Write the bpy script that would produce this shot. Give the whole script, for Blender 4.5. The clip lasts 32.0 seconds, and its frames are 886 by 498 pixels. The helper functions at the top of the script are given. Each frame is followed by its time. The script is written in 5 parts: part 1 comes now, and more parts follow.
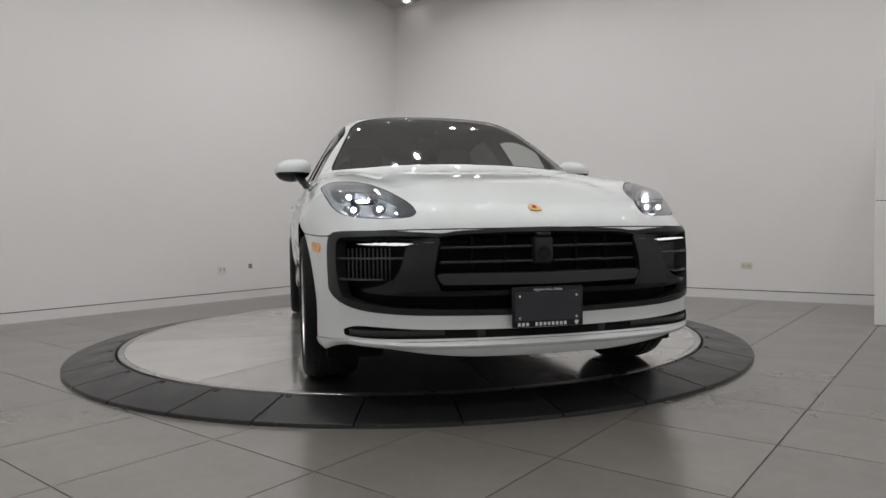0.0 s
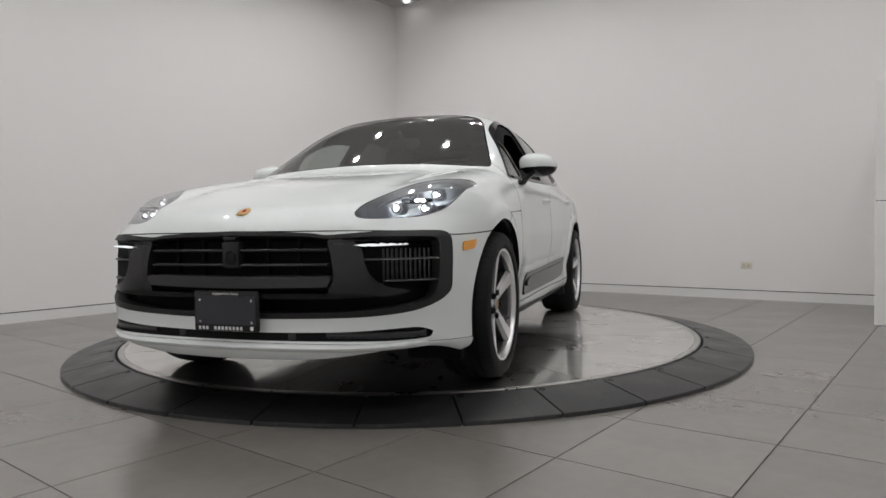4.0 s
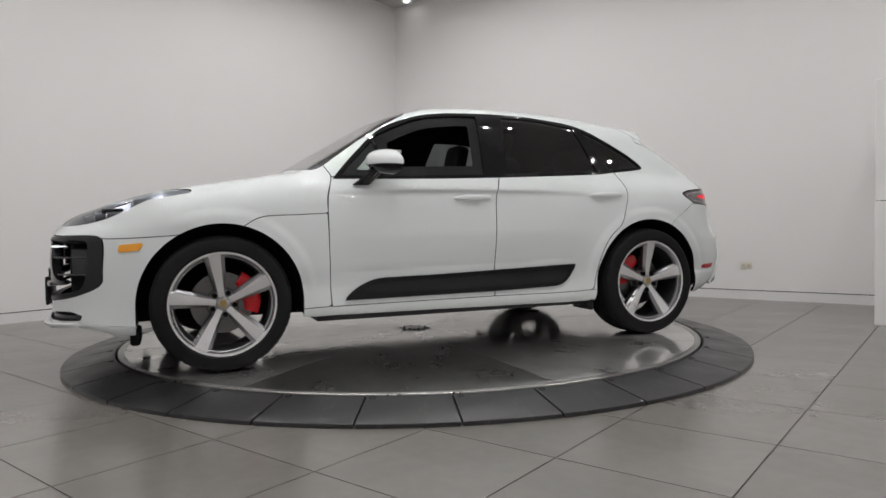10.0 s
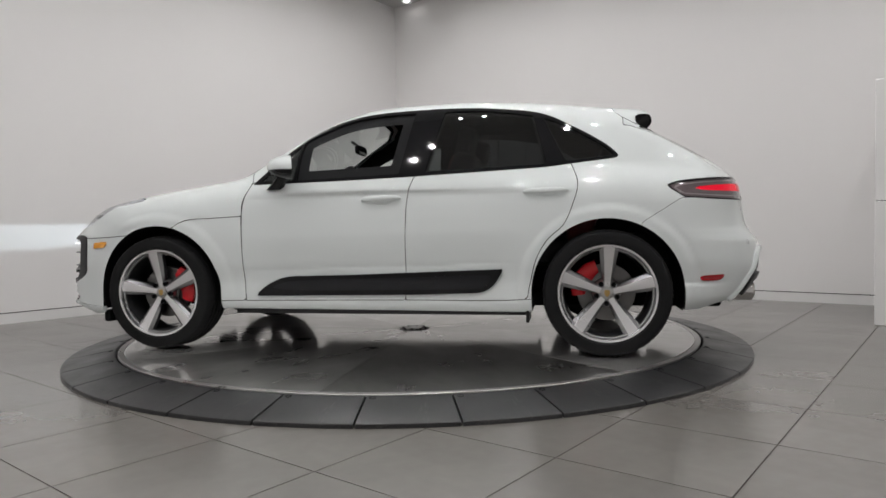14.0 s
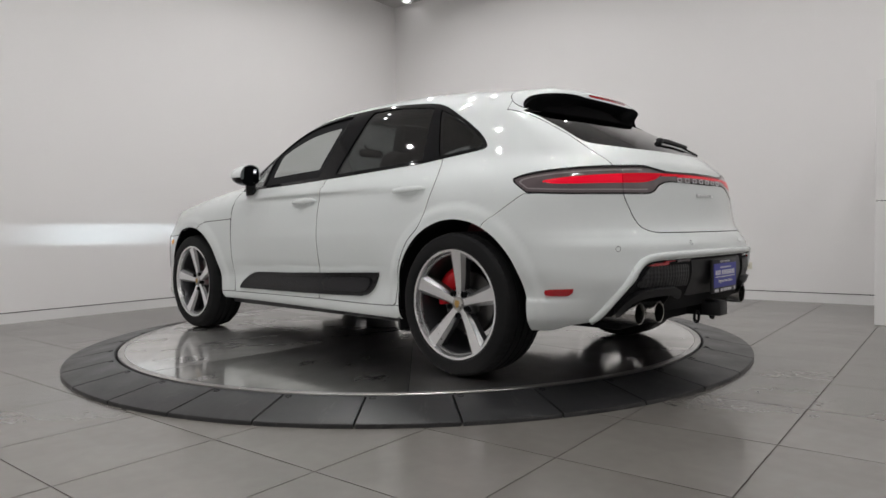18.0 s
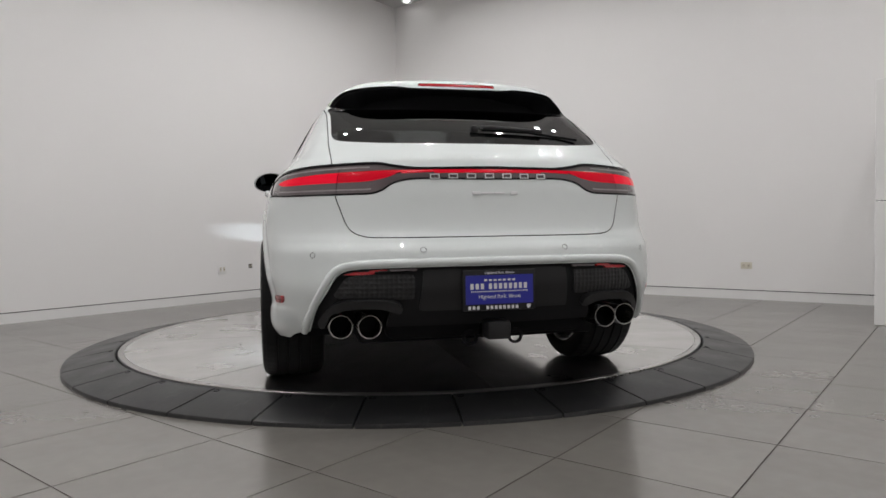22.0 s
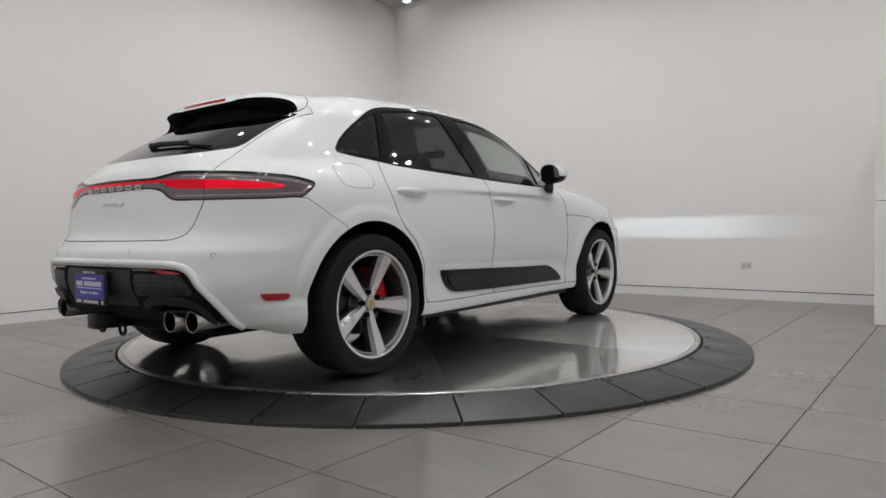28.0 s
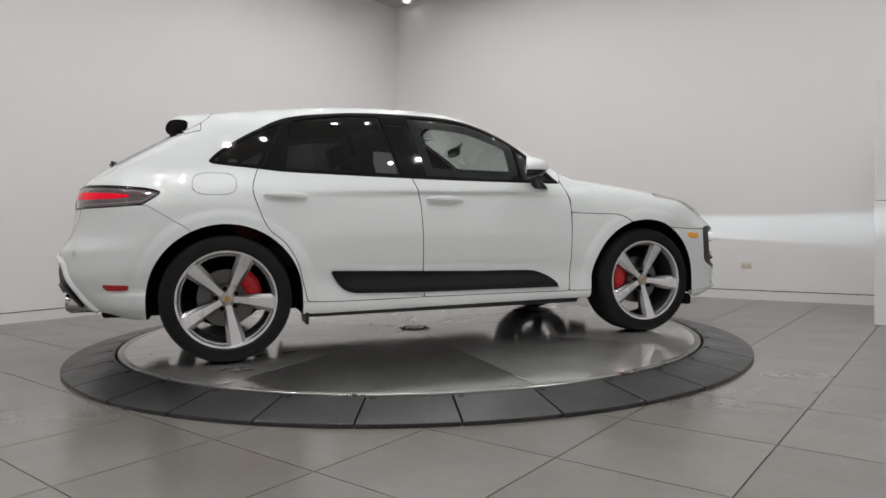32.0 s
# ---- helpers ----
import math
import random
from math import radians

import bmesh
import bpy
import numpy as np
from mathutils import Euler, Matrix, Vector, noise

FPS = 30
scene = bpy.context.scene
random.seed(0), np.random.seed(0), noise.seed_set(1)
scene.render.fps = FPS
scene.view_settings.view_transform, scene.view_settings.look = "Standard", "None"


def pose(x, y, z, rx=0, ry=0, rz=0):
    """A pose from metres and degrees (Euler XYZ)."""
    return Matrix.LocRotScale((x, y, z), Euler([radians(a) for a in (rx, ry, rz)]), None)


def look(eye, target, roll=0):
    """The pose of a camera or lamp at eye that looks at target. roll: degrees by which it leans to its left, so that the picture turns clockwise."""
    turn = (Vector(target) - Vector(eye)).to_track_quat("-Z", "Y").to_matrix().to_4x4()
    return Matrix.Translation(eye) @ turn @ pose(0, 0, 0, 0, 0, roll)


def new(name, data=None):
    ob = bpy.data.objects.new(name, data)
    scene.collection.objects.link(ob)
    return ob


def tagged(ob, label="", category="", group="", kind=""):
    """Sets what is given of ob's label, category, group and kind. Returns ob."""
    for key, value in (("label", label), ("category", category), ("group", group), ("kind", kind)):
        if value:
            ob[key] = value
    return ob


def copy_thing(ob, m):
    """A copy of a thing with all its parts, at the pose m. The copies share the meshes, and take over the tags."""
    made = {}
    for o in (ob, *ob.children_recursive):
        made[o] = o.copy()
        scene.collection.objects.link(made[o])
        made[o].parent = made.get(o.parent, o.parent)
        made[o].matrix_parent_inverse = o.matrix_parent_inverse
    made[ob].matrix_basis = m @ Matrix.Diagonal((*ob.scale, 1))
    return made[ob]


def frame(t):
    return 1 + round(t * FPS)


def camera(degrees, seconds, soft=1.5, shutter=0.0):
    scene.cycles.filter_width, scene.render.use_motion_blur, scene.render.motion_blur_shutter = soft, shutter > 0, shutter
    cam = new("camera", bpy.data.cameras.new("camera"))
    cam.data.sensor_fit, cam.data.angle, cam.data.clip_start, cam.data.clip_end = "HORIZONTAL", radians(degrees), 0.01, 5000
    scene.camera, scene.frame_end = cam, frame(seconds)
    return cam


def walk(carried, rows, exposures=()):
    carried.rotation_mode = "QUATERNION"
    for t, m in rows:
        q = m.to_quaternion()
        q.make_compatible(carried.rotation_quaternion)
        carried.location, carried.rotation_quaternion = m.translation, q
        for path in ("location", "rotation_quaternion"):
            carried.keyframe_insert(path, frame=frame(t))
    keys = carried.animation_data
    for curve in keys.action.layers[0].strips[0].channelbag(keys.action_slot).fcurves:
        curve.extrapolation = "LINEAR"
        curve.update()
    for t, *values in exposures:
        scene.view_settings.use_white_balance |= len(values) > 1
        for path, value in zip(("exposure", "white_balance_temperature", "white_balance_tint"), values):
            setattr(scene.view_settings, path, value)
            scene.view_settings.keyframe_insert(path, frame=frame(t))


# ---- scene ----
# Turn of the turntable and the car on it, in radians, at t seconds
def turn(t):
    q = (t - 16) / 16
    return 1.0482 - 2.3105 * q - 0.02755 * (q * q - 0.3)


cam = camera(67.43, 32.0, soft=1.6)
EYE = Vector((0.0, -5.019, 0.8058))
SIGHT = EYE + Vector((0.04482, 0.999, -0.0285))
walk(cam, [(0.0, look(EYE, SIGHT, -0.893)), (32.0, look(EYE, SIGHT, -0.893))],
     exposures=[(0.0, -0.13), (2.5, -0.13), (5.5, 0.05), (32.0, 0.05)])

# ---- light: a windowless room, lit by its ceiling spotlights alone ----
world = bpy.data.worlds.new("world")
world.use_nodes = True
world.node_tree.nodes["Background"].inputs["Color"].default_value = (0.5, 0.5, 0.5, 1)
world.node_tree.nodes["Background"].inputs["Strength"].default_value = 0.02
scene.world = world
LAMP = 490.0
WALL_LAMP = 550.0


# ---- materials ----
def material(name, colour, rough=0.5, metal=0.0, coat=0.0, vary=0.08, size=6.0, fine=60.0, bump=0.0, rough_vary=0.08, random_tone=0.0, spec=0.5):
    """A surface with tone and gloss that vary at two sizes, and fine relief."""
    m = bpy.data.materials.new(name)
    m.use_nodes = True
    n, l = m.node_tree.nodes, m.node_tree.links
    b = n["Principled BSDF"]
    b.inputs["Metallic"].default_value, b.inputs["Coat Weight"].default_value, b.inputs["Coat Roughness"].default_value = metal, coat, 0.008
    b.inputs["Specular IOR Level"].default_value = spec
    at = n.new("ShaderNodeTexCoord")
    big, small = n.new("ShaderNodeTexNoise"), n.new("ShaderNodeTexNoise")
    big.inputs["Scale"].default_value, small.inputs["Scale"].default_value = size, fine
    big.inputs["Detail"].default_value, small.inputs["Detail"].default_value = 4, 3
    for t in (big, small):
        l.new(at.outputs["Object"], t.inputs["Vector"])
    mixed = n.new("ShaderNodeMath")
    mixed.operation = "MULTIPLY_ADD"
    mixed.inputs[1].default_value = 0.4
    l.new(small.outputs["Fac"], mixed.inputs[0])
    l.new(big.outputs["Fac"], mixed.inputs[2])
    tone = n.new("ShaderNodeMapRange")
    tone.inputs["From Min"].default_value, tone.inputs["From Max"].default_value = 0.25, 1.15
    tone.inputs["To Min"].default_value, tone.inputs["To Max"].default_value = 1 - vary, 1 + vary
    l.new(mixed.outputs[0], tone.inputs["Value"])
    scale = n.new("ShaderNodeVectorMath")
    scale.operation = "SCALE"
    scale.inputs[0].default_value = colour
    last = tone.outputs["Result"]
    if random_tone:
        info, rand = n.new("ShaderNodeObjectInfo"), n.new("ShaderNodeMapRange")
        rand.inputs["To Min"].default_value, rand.inputs["To Max"].default_value = 1 - random_tone, 1 + random_tone
        l.new(info.outputs["Random"], rand.inputs["Value"])
        both = n.new("ShaderNodeMath")
        both.operation = "MULTIPLY"
        l.new(last, both.inputs[0])
        l.new(rand.outputs["Result"], both.inputs[1])
        last = both.outputs[0]
    l.new(last, scale.inputs["Scale"])
    l.new(scale.outputs["Vector"], b.inputs["Base Color"])
    gloss = n.new("ShaderNodeMapRange")
    gloss.inputs["From Min"].default_value, gloss.inputs["From Max"].default_value = 0.25, 1.15
    gloss.inputs["To Min"].default_value, gloss.inputs["To Max"].default_value = max(rough - rough_vary, 0.01), rough + rough_vary
    l.new(mixed.outputs[0], gloss.inputs["Value"])
    l.new(gloss.outputs["Result"], b.inputs["Roughness"])
    if bump:
        bm = n.new("ShaderNodeBump")
        bm.inputs["Strength"].default_value, bm.inputs["Distance"].default_value = 0.4, bump
        l.new(small.outputs["Fac"], bm.inputs["Height"])
        l.new(bm.outputs["Normal"], b.inputs["Normal"])
    return m


def glow(name, colour, strength, base=None):
    m = bpy.data.materials.new(name)
    m.use_nodes = True
    b = m.node_tree.nodes["Principled BSDF"]
    b.inputs["Base Color"].default_value = (*(base or colour), 1)
    b.inputs["Emission Color"].default_value = (*colour, 1)
    b.inputs["Emission Strength"].default_value = strength
    if base:
        b.inputs["Specular IOR Level"].default_value, b.inputs["Roughness"].default_value = 0.15, 0.2
    return m


def pane_glass(name, tint, shine=0.08, rough=0.0):
    """Thin glass: clear through with a tint, and a mirror by its angle, alike from both sides. shine: its mirror share seen square on."""
    m = bpy.data.materials.new(name)
    m.use_nodes = True
    n, l = m.node_tree.nodes, m.node_tree.links
    n.remove(n["Principled BSDF"])
    clear, mirror, mix, f = n.new("ShaderNodeBsdfTransparent"), n.new("ShaderNodeBsdfGlossy"), n.new("ShaderNodeMixShader"), n.new("ShaderNodeLayerWeight")
    steep, share = n.new("ShaderNodeMath"), n.new("ShaderNodeMath")
    clear.inputs["Color"].default_value = (*tint, 1)
    mirror.inputs["Roughness"].default_value = rough
    f.inputs["Blend"].default_value = 0.5
    steep.operation, steep.inputs[1].default_value = "POWER", 3.2
    share.operation, share.inputs[1].default_value, share.inputs[2].default_value = "MULTIPLY_ADD", 1 - shine, shine
    l.new(f.outputs["Facing"], steep.inputs[0])
    l.new(steep.outputs[0], share.inputs[0])
    l.new(share.outputs[0], mix.inputs["Fac"])
    l.new(clear.outputs[0], mix.inputs[1])
    l.new(mirror.outputs[0], mix.inputs[2])
    l.new(mix.outputs[0], n["Material Output"].inputs["Surface"])
    return m


WALL = material("wall_paint", (0.838, 0.822, 0.814), 0.6, vary=0.012, size=0.7, fine=300, bump=0.0004, spec=0.3)
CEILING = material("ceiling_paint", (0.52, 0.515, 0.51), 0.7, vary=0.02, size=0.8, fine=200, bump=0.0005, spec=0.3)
TILE = material("floor_tile", (0.174, 0.162, 0.149), 0.23, vary=0.17, size=1.9, fine=14, bump=0.0, rough_vary=0.05, random_tone=0.06, spec=1.0)
TILE.node_tree.nodes["Principled BSDF"].inputs["IOR"].default_value = 1.72
GROUT = material("grout", (0.060, 0.052, 0.046), 0.8, vary=0.1, fine=200, spec=0.1)
SKIRTING = material("skirting_paint", (0.80, 0.79, 0.78), 0.35, vary=0.02)
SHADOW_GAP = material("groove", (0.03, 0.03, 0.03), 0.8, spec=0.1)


def smudged_steel():
    """Polished steel plates under a film of smears: a clear mirror mixed with a hazy one."""
    m = material("turntable_steel", (0.80, 0.79, 0.77), 0.09, metal=1.0, vary=0.06, size=2.2, fine=14, rough_vary=0.04, random_tone=0.06)
    n, l = m.node_tree.nodes, m.node_tree.links
    clear, haze, mix, out = n["Principled BSDF"], n.new("ShaderNodeBsdfPrincipled"), n.new("ShaderNodeMixShader"), n["Material Output"]
    haze.inputs["Base Color"].default_value, haze.inputs["Metallic"].default_value, haze.inputs["Roughness"].default_value = (0.66, 0.65, 0.635, 1), 1.0, 0.42
    at, stretch, smear, spread, shift, info = n.new("ShaderNodeTexCoord"), n.new("ShaderNodeMapping"), n.new("ShaderNodeTexNoise"), n.new("ShaderNodeMapRange"), n.new("ShaderNodeMath"), n.new("ShaderNodeObjectInfo")
    stretch.inputs["Scale"].default_value = (1.0, 2.0, 1.0)
    smear.inputs["Scale"].default_value, smear.inputs["Detail"].default_value, smear.inputs["Roughness"].default_value = 1.7, 6, 0.6
    spread.inputs["From Min"].default_value, spread.inputs["From Max"].default_value = 0.25, 0.78
    spread.inputs["To Min"].default_value, spread.inputs["To Max"].default_value = 0.24, 0.36
    shift.operation, shift.inputs[1].default_value = "MULTIPLY_ADD", 0.13
    grain, to_world = n.new("ShaderNodeCombineXYZ"), n.new("ShaderNodeVectorTransform")
    grain.inputs["Y"].default_value = 1.0
    to_world.vector_type, to_world.convert_from, to_world.convert_to = "VECTOR", "OBJECT", "WORLD"
    l.new(grain.outputs["Vector"], to_world.inputs["Vector"])
    l.new(to_world.outputs["Vector"], haze.inputs["Tangent"])
    haze.inputs["Anisotropic"].default_value = 0.6
    l.new(at.outputs["Object"], stretch.inputs["Vector"])
    l.new(stretch.outputs["Vector"], smear.inputs["Vector"])
    l.new(smear.outputs["Fac"], spread.inputs["Value"])
    l.new(info.outputs["Random"], shift.inputs[0])
    l.new(spread.outputs["Result"], shift.inputs[2])
    l.new(shift.outputs[0], mix.inputs["Fac"])
    l.new(clear.outputs[0], mix.inputs[1])
    l.new(haze.outputs[0], mix.inputs[2])
    l.new(mix.outputs[0], out.inputs["Surface"])
    return m


PLATE = smudged_steel()
RIM_STEEL = material("turntable_rim_steel", (0.50, 0.49, 0.475), 0.30, metal=1.0, vary=0.06, size=5)
RAMP = material("ramp_rubber", (0.020, 0.020, 0.021), 0.36, vary=0.25, size=5, fine=45, bump=0.0006, rough_vary=0.12, random_tone=0.15)
def scuffed(m, colour, low=0.60, high=0.72, scale=(2.0, 9.0, 2.0)):
    """Pale scuffs in streaks over a material's own colour."""
    n, l = m.node_tree.nodes, m.node_tree.links
    base = n["Principled BSDF"].inputs["Base Color"]
    at, stretch, noise, pick, mix = n.new("ShaderNodeTexCoord"), n.new("ShaderNodeMapping"), n.new("ShaderNodeTexNoise"), n.new("ShaderNodeMapRange"), n.new("ShaderNodeMix")
    stretch.inputs["Scale"].default_value = scale
    noise.inputs["Scale"].default_value, noise.inputs["Detail"].default_value, noise.inputs["Roughness"].default_value = 2.4, 7, 0.65
    pick.inputs["From Min"].default_value, pick.inputs["From Max"].default_value = low, high
    mix.data_type = "RGBA"
    mix.inputs[7].default_value = (*colour, 1)
    l.new(at.outputs["Object"], stretch.inputs["Vector"])
    l.new(stretch.outputs["Vector"], noise.inputs["Vector"])
    l.new(noise.outputs["Fac"], pick.inputs["Value"])
    l.new(pick.outputs["Result"], mix.inputs[0])
    l.new(base.links[0].from_socket, mix.inputs[6])
    l.new(mix.outputs[2], base)


scuffed(RAMP, (0.055, 0.054, 0.052))
BLACK = material("matt_black", (0.008, 0.008, 0.009), 0.7, vary=0.2, spec=0.12)
OUTLET = material("outlet_plastic", (0.70, 0.66, 0.56), 0.4, vary=0.03)
OUTLET_DARK = material("outlet_slot", (0.08, 0.07, 0.06), 0.6)
METAL_GREY = material("fixture_white", (0.7, 0.7, 0.69), 0.4, vary=0.03)
LAMP_GLOW = glow("lamp_lens", (1.0, 0.988, 0.985), LAMP)
LAMP_WALL = glow("wall_lamp_lens", (1.0, 0.988, 0.985), WALL_LAMP)
LAMP_DIM = glow("dimmed_lamp_lens", (1.0, 0.988, 0.985), 26.0)
LAMP_NEAR = glow("near_lamp_lens", (1.0, 0.988, 0.985), 830.0)
LAMP_EDGE = glow("edge_lamp_lens", (1.0, 0.988, 0.985), 230.0)

PAINT = material("white_paint", (0.715, 0.748, 0.742), 0.5, coat=1.0, vary=0.006, size=3, rough_vary=0.02, spec=0.02)
GLOSS_BLACK = material("gloss_black_trim", (0.009, 0.009, 0.010), 0.05, vary=0.1, rough_vary=0.01, spec=0.24)
SATIN_BLACK = material("satin_black_plastic", (0.014, 0.014, 0.015), 0.42, vary=0.15, bump=0.0003, fine=400, spec=0.35)
GREY_PLASTIC = material("dark_grey_plastic", (0.018, 0.018, 0.020), 0.15, vary=0.05, rough_vary=0.03, fine=300, spec=0.45)
TYRE = material("tyre_rubber", (0.013, 0.013, 0.0135), 0.62, vary=0.25, size=9, fine=80, bump=0.0006, spec=0.12)
SILVER = material("machined_alloy", (0.86, 0.86, 0.87), 0.30, metal=0.95, vary=0.04, fine=220)
RIM_GREY = material("dark_grey_alloy", (0.34, 0.34, 0.345), 0.30, metal=0.85, vary=0.08)
DISC_STEEL = material("brake_disc_steel", (0.17, 0.168, 0.165), 0.34, metal=1.0, vary=0.15, fine=160)
CALIPER = material("red_caliper", (0.60, 0.010, 0.018), 0.30, coat=0.4, vary=0.05, spec=0.3)
GOLD = material("crest_gold", (0.52, 0.34, 0.12), 0.35, metal=0.7, vary=0.25, fine=90)
CHROME = material("chrome", (0.75, 0.75, 0.76), 0.08, metal=1.0, vary=0.03)
PIPE = material("exhaust_steel", (0.45, 0.44, 0.43), 0.22, metal=1.0, vary=0.08)
AMBER = material("amber_lens", (0.88, 0.36, 0.015), 0.18, coat=0.8, vary=0.15, fine=160)
RED_LENS = material("red_lens", (0.38, 0.006, 0.012), 0.14, coat=0.6, vary=0.15, fine=160)
SMOKED = material("smoked_lens", (0.115, 0.092, 0.097), 0.06, coat=0.6, vary=0.1, rough_vary=0.02)
BEZEL = material("grey_lamp_bezel", (0.24, 0.21, 0.215), 0.12, coat=0.6, vary=0.1)
RED_LEATHER = material("red_leather", (0.15, 0.012, 0.017), 0.5, vary=0.12, fine=260, bump=0.0006)
BLACK_LEATHER = material("black_leather", (0.018, 0.018, 0.02), 0.5, vary=0.15, fine=260, bump=0.0006)
LINER = material("headliner", (0.018, 0.018, 0.019), 0.9, vary=0.1, spec=0.1)
BOARD_BLUE = material("blue_plate", (0.018, 0.022, 0.30), 0.35, vary=0.06)
LETTER_WHITE = material("white_print", (0.75, 0.75, 0.75), 0.5, vary=0.02)
LETTER_SILVER = material("silver_lettering", (0.74, 0.74, 0.75), 0.35, metal=0.5)
DARK_PLATE = material("dark_plate_insert", (0.030, 0.032, 0.040), 0.35, vary=0.1)
CAR_GLASS = pane_glass("windscreen_glass", (0.86, 0.91, 0.89), 0.27)
DOOR_GLASS = pane_glass("door_glass", (0.80, 0.87, 0.84), 0.09)
PRIVACY = pane_glass("privacy_glass", (0.14, 0.15, 0.155), 0.09)
LAMP_COVER = pane_glass("lamp_cover", (0.86, 0.88, 0.90), 0.06)
LED_WHITE = glow("headlamp_led", (0.93, 0.97, 1.0), 420.0)
BEAM = glow("low_beam", (0.80, 0.93, 1.0), 50000.0)
PITCH_BLACK = material("lamp_shutter_black", (0.0015, 0.0015, 0.0015), 0.9, vary=0.0, spec=0.0)
# near-black that paints the shade into panel gaps; also the sensor rings
GAP_DARK = material("black_edge_seal", (0.010, 0.010, 0.010), 0.8, vary=0.1, spec=0.1)
REFLECTOR = material("lamp_bowl", (0.30, 0.305, 0.315), 0.42, metal=0.5, vary=0.25, fine=40)
BARREL = material("lamp_barrel_grey", (0.07, 0.07, 0.075), 0.4, vary=0.1)
LED_STRIP = glow("daytime_led", (0.95, 0.98, 1.0), 0.9, (0.3, 0.3, 0.3))
FIN = material("cooler_fin_alloy", (0.10, 0.10, 0.105), 0.4, metal=0.4, vary=0.1)
TAIL_GLOW = glow("tail_light_red", (1.0, 0.004, 0.035), 0.50, (0.25, 0.004, 0.008))
TAIL_DIM = glow("dim_tail_light_red", (1.0, 0.004, 0.03), 0.34, (0.16, 0.003, 0.006))
TAIL_FAINT = glow("faint_tail_light_red", (1.0, 0.004, 0.03), 0.38, (0.16, 0.003, 0.006))
# door mirror: its dark reflection is put into the metal's colour
MIRROR_DARK = material("tinted_mirror", (0.13, 0.14, 0.15), 0.02, metal=1.0, vary=0.01, rough_vary=0.0)
BLADE_GREY = material("blade_plastic", (0.014, 0.014, 0.016), 0.09, vary=0.05, rough_vary=0.02, spec=0.25)
SOCKET = material("socket_plastic", (0.60, 0.55, 0.45), 0.45, vary=0.03)
SLAT_GREY = material("grille_slat_plastic", (0.034, 0.034, 0.037), 0.32, vary=0.08, rough_vary=0.03)
WELL = material("rim_well_alloy", (0.075, 0.075, 0.08), 0.32, metal=0.7, vary=0.1)
# ---- building helpers ----
def to_object(bm, name, mat, parent=None, label="", smooth=None):
    me = bpy.data.meshes.new(name)
    bm.normal_update()
    bm.to_mesh(me)
    bm.free()
    for m in (mat if isinstance(mat, (list, tuple)) else [mat]):
        me.materials.append(m)
    if smooth is not None:
        me.shade_smooth()
        me.set_sharp_from_angle(angle=radians(smooth))
    ob = new(name, me)
    if parent:
        ob.parent = parent
    if label:
        tagged(ob, label)
    return ob


def part(name, bm, mat, parent, label="", smooth=35):
    return to_object(bm, name, mat, parent, label, smooth)


def box(bm, cx, cy, cz, sx, sy, sz, bevel=0.0, m=None, index=0):
    """A box by centre and size, with rounded edges."""
    made = bmesh.ops.create_cube(bm, size=1, matrix=Matrix.Translation((cx, cy, cz)) @ Matrix.Diagonal((sx, sy, sz, 1)))["verts"]
    if bevel:
        made = bmesh.ops.bevel(bm, geom=list({e for v in made for e in v.link_edges}), offset=bevel, segments=2, affect="EDGES", profile=0.5)["verts"]
    vs = {w for v in made for f in v.link_faces for w in f.verts} | set(made)
    if m is not None:
        bmesh.ops.transform(bm, matrix=m, verts=list(vs))
    if index:
        for v in vs:
            for f in v.link_faces:
                f.material_index = index
    return bm


def lathe(bm, profile, steps=48, axis="Z", closed=False, m=None, index=0):
    """Turn a profile of (radius, height) round an axis."""
    rings = []
    for i in range(steps):
        a = 2 * math.pi * i / steps
        rings.append([bm.verts.new((r * math.cos(a), r * math.sin(a), h)) for r, h in profile])
    faces = []
    count = len(profile)
    for i in range(steps):
        p, q = rings[i], rings[(i + 1) % steps]
        for j in range(count if closed else count - 1):
            k = (j + 1) % count
            faces.append(bm.faces.new((p[j], q[j], q[k], p[k])))
    turn_m = {"Z": Matrix(), "X": Matrix.Rotation(math.pi / 2, 4, "Y"), "Y": Matrix.Rotation(-math.pi / 2, 4, "X")}[axis]
    bmesh.ops.transform(bm, matrix=(m or Matrix()) @ turn_m, verts=[v for r in rings for v in r])
    for f in faces:
        f.material_index = index
    return bm


def disc(bm, r, m, steps=24, index=0):
    vs = [bm.verts.new(m @ Vector((r * math.cos(2 * math.pi * i / steps), r * math.sin(2 * math.pi * i / steps), 0))) for i in range(steps)]
    bm.faces.new(vs).material_index = index
    return bm


def tube(bm, points, r, sides=8, index=0):
    """A round bar through points."""
    points = [Vector(p) for p in points]
    rings = []
    for i, p in enumerate(points):
        d = (points[min(i + 1, len(points) - 1)] - points[max(i - 1, 0)]).normalized()
        a = d.orthogonal().normalized() if not rings else (last - d * last.dot(d)).normalized()
        last, b = a, d.cross(a)
        rings.append([bm.verts.new(p + r * (a * math.cos(2 * math.pi * k / sides) + b * math.sin(2 * math.pi * k / sides))) for k in range(sides)])
    for p, q in zip(rings, rings[1:]):
        for k in range(sides):
            bm.faces.new((p[k], p[(k + 1) % sides], q[(k + 1) % sides], q[k])).material_index = index
    bm.faces.new(rings[0][::-1]).material_index = index
    bm.faces.new(rings[-1]).material_index = index
    return bm


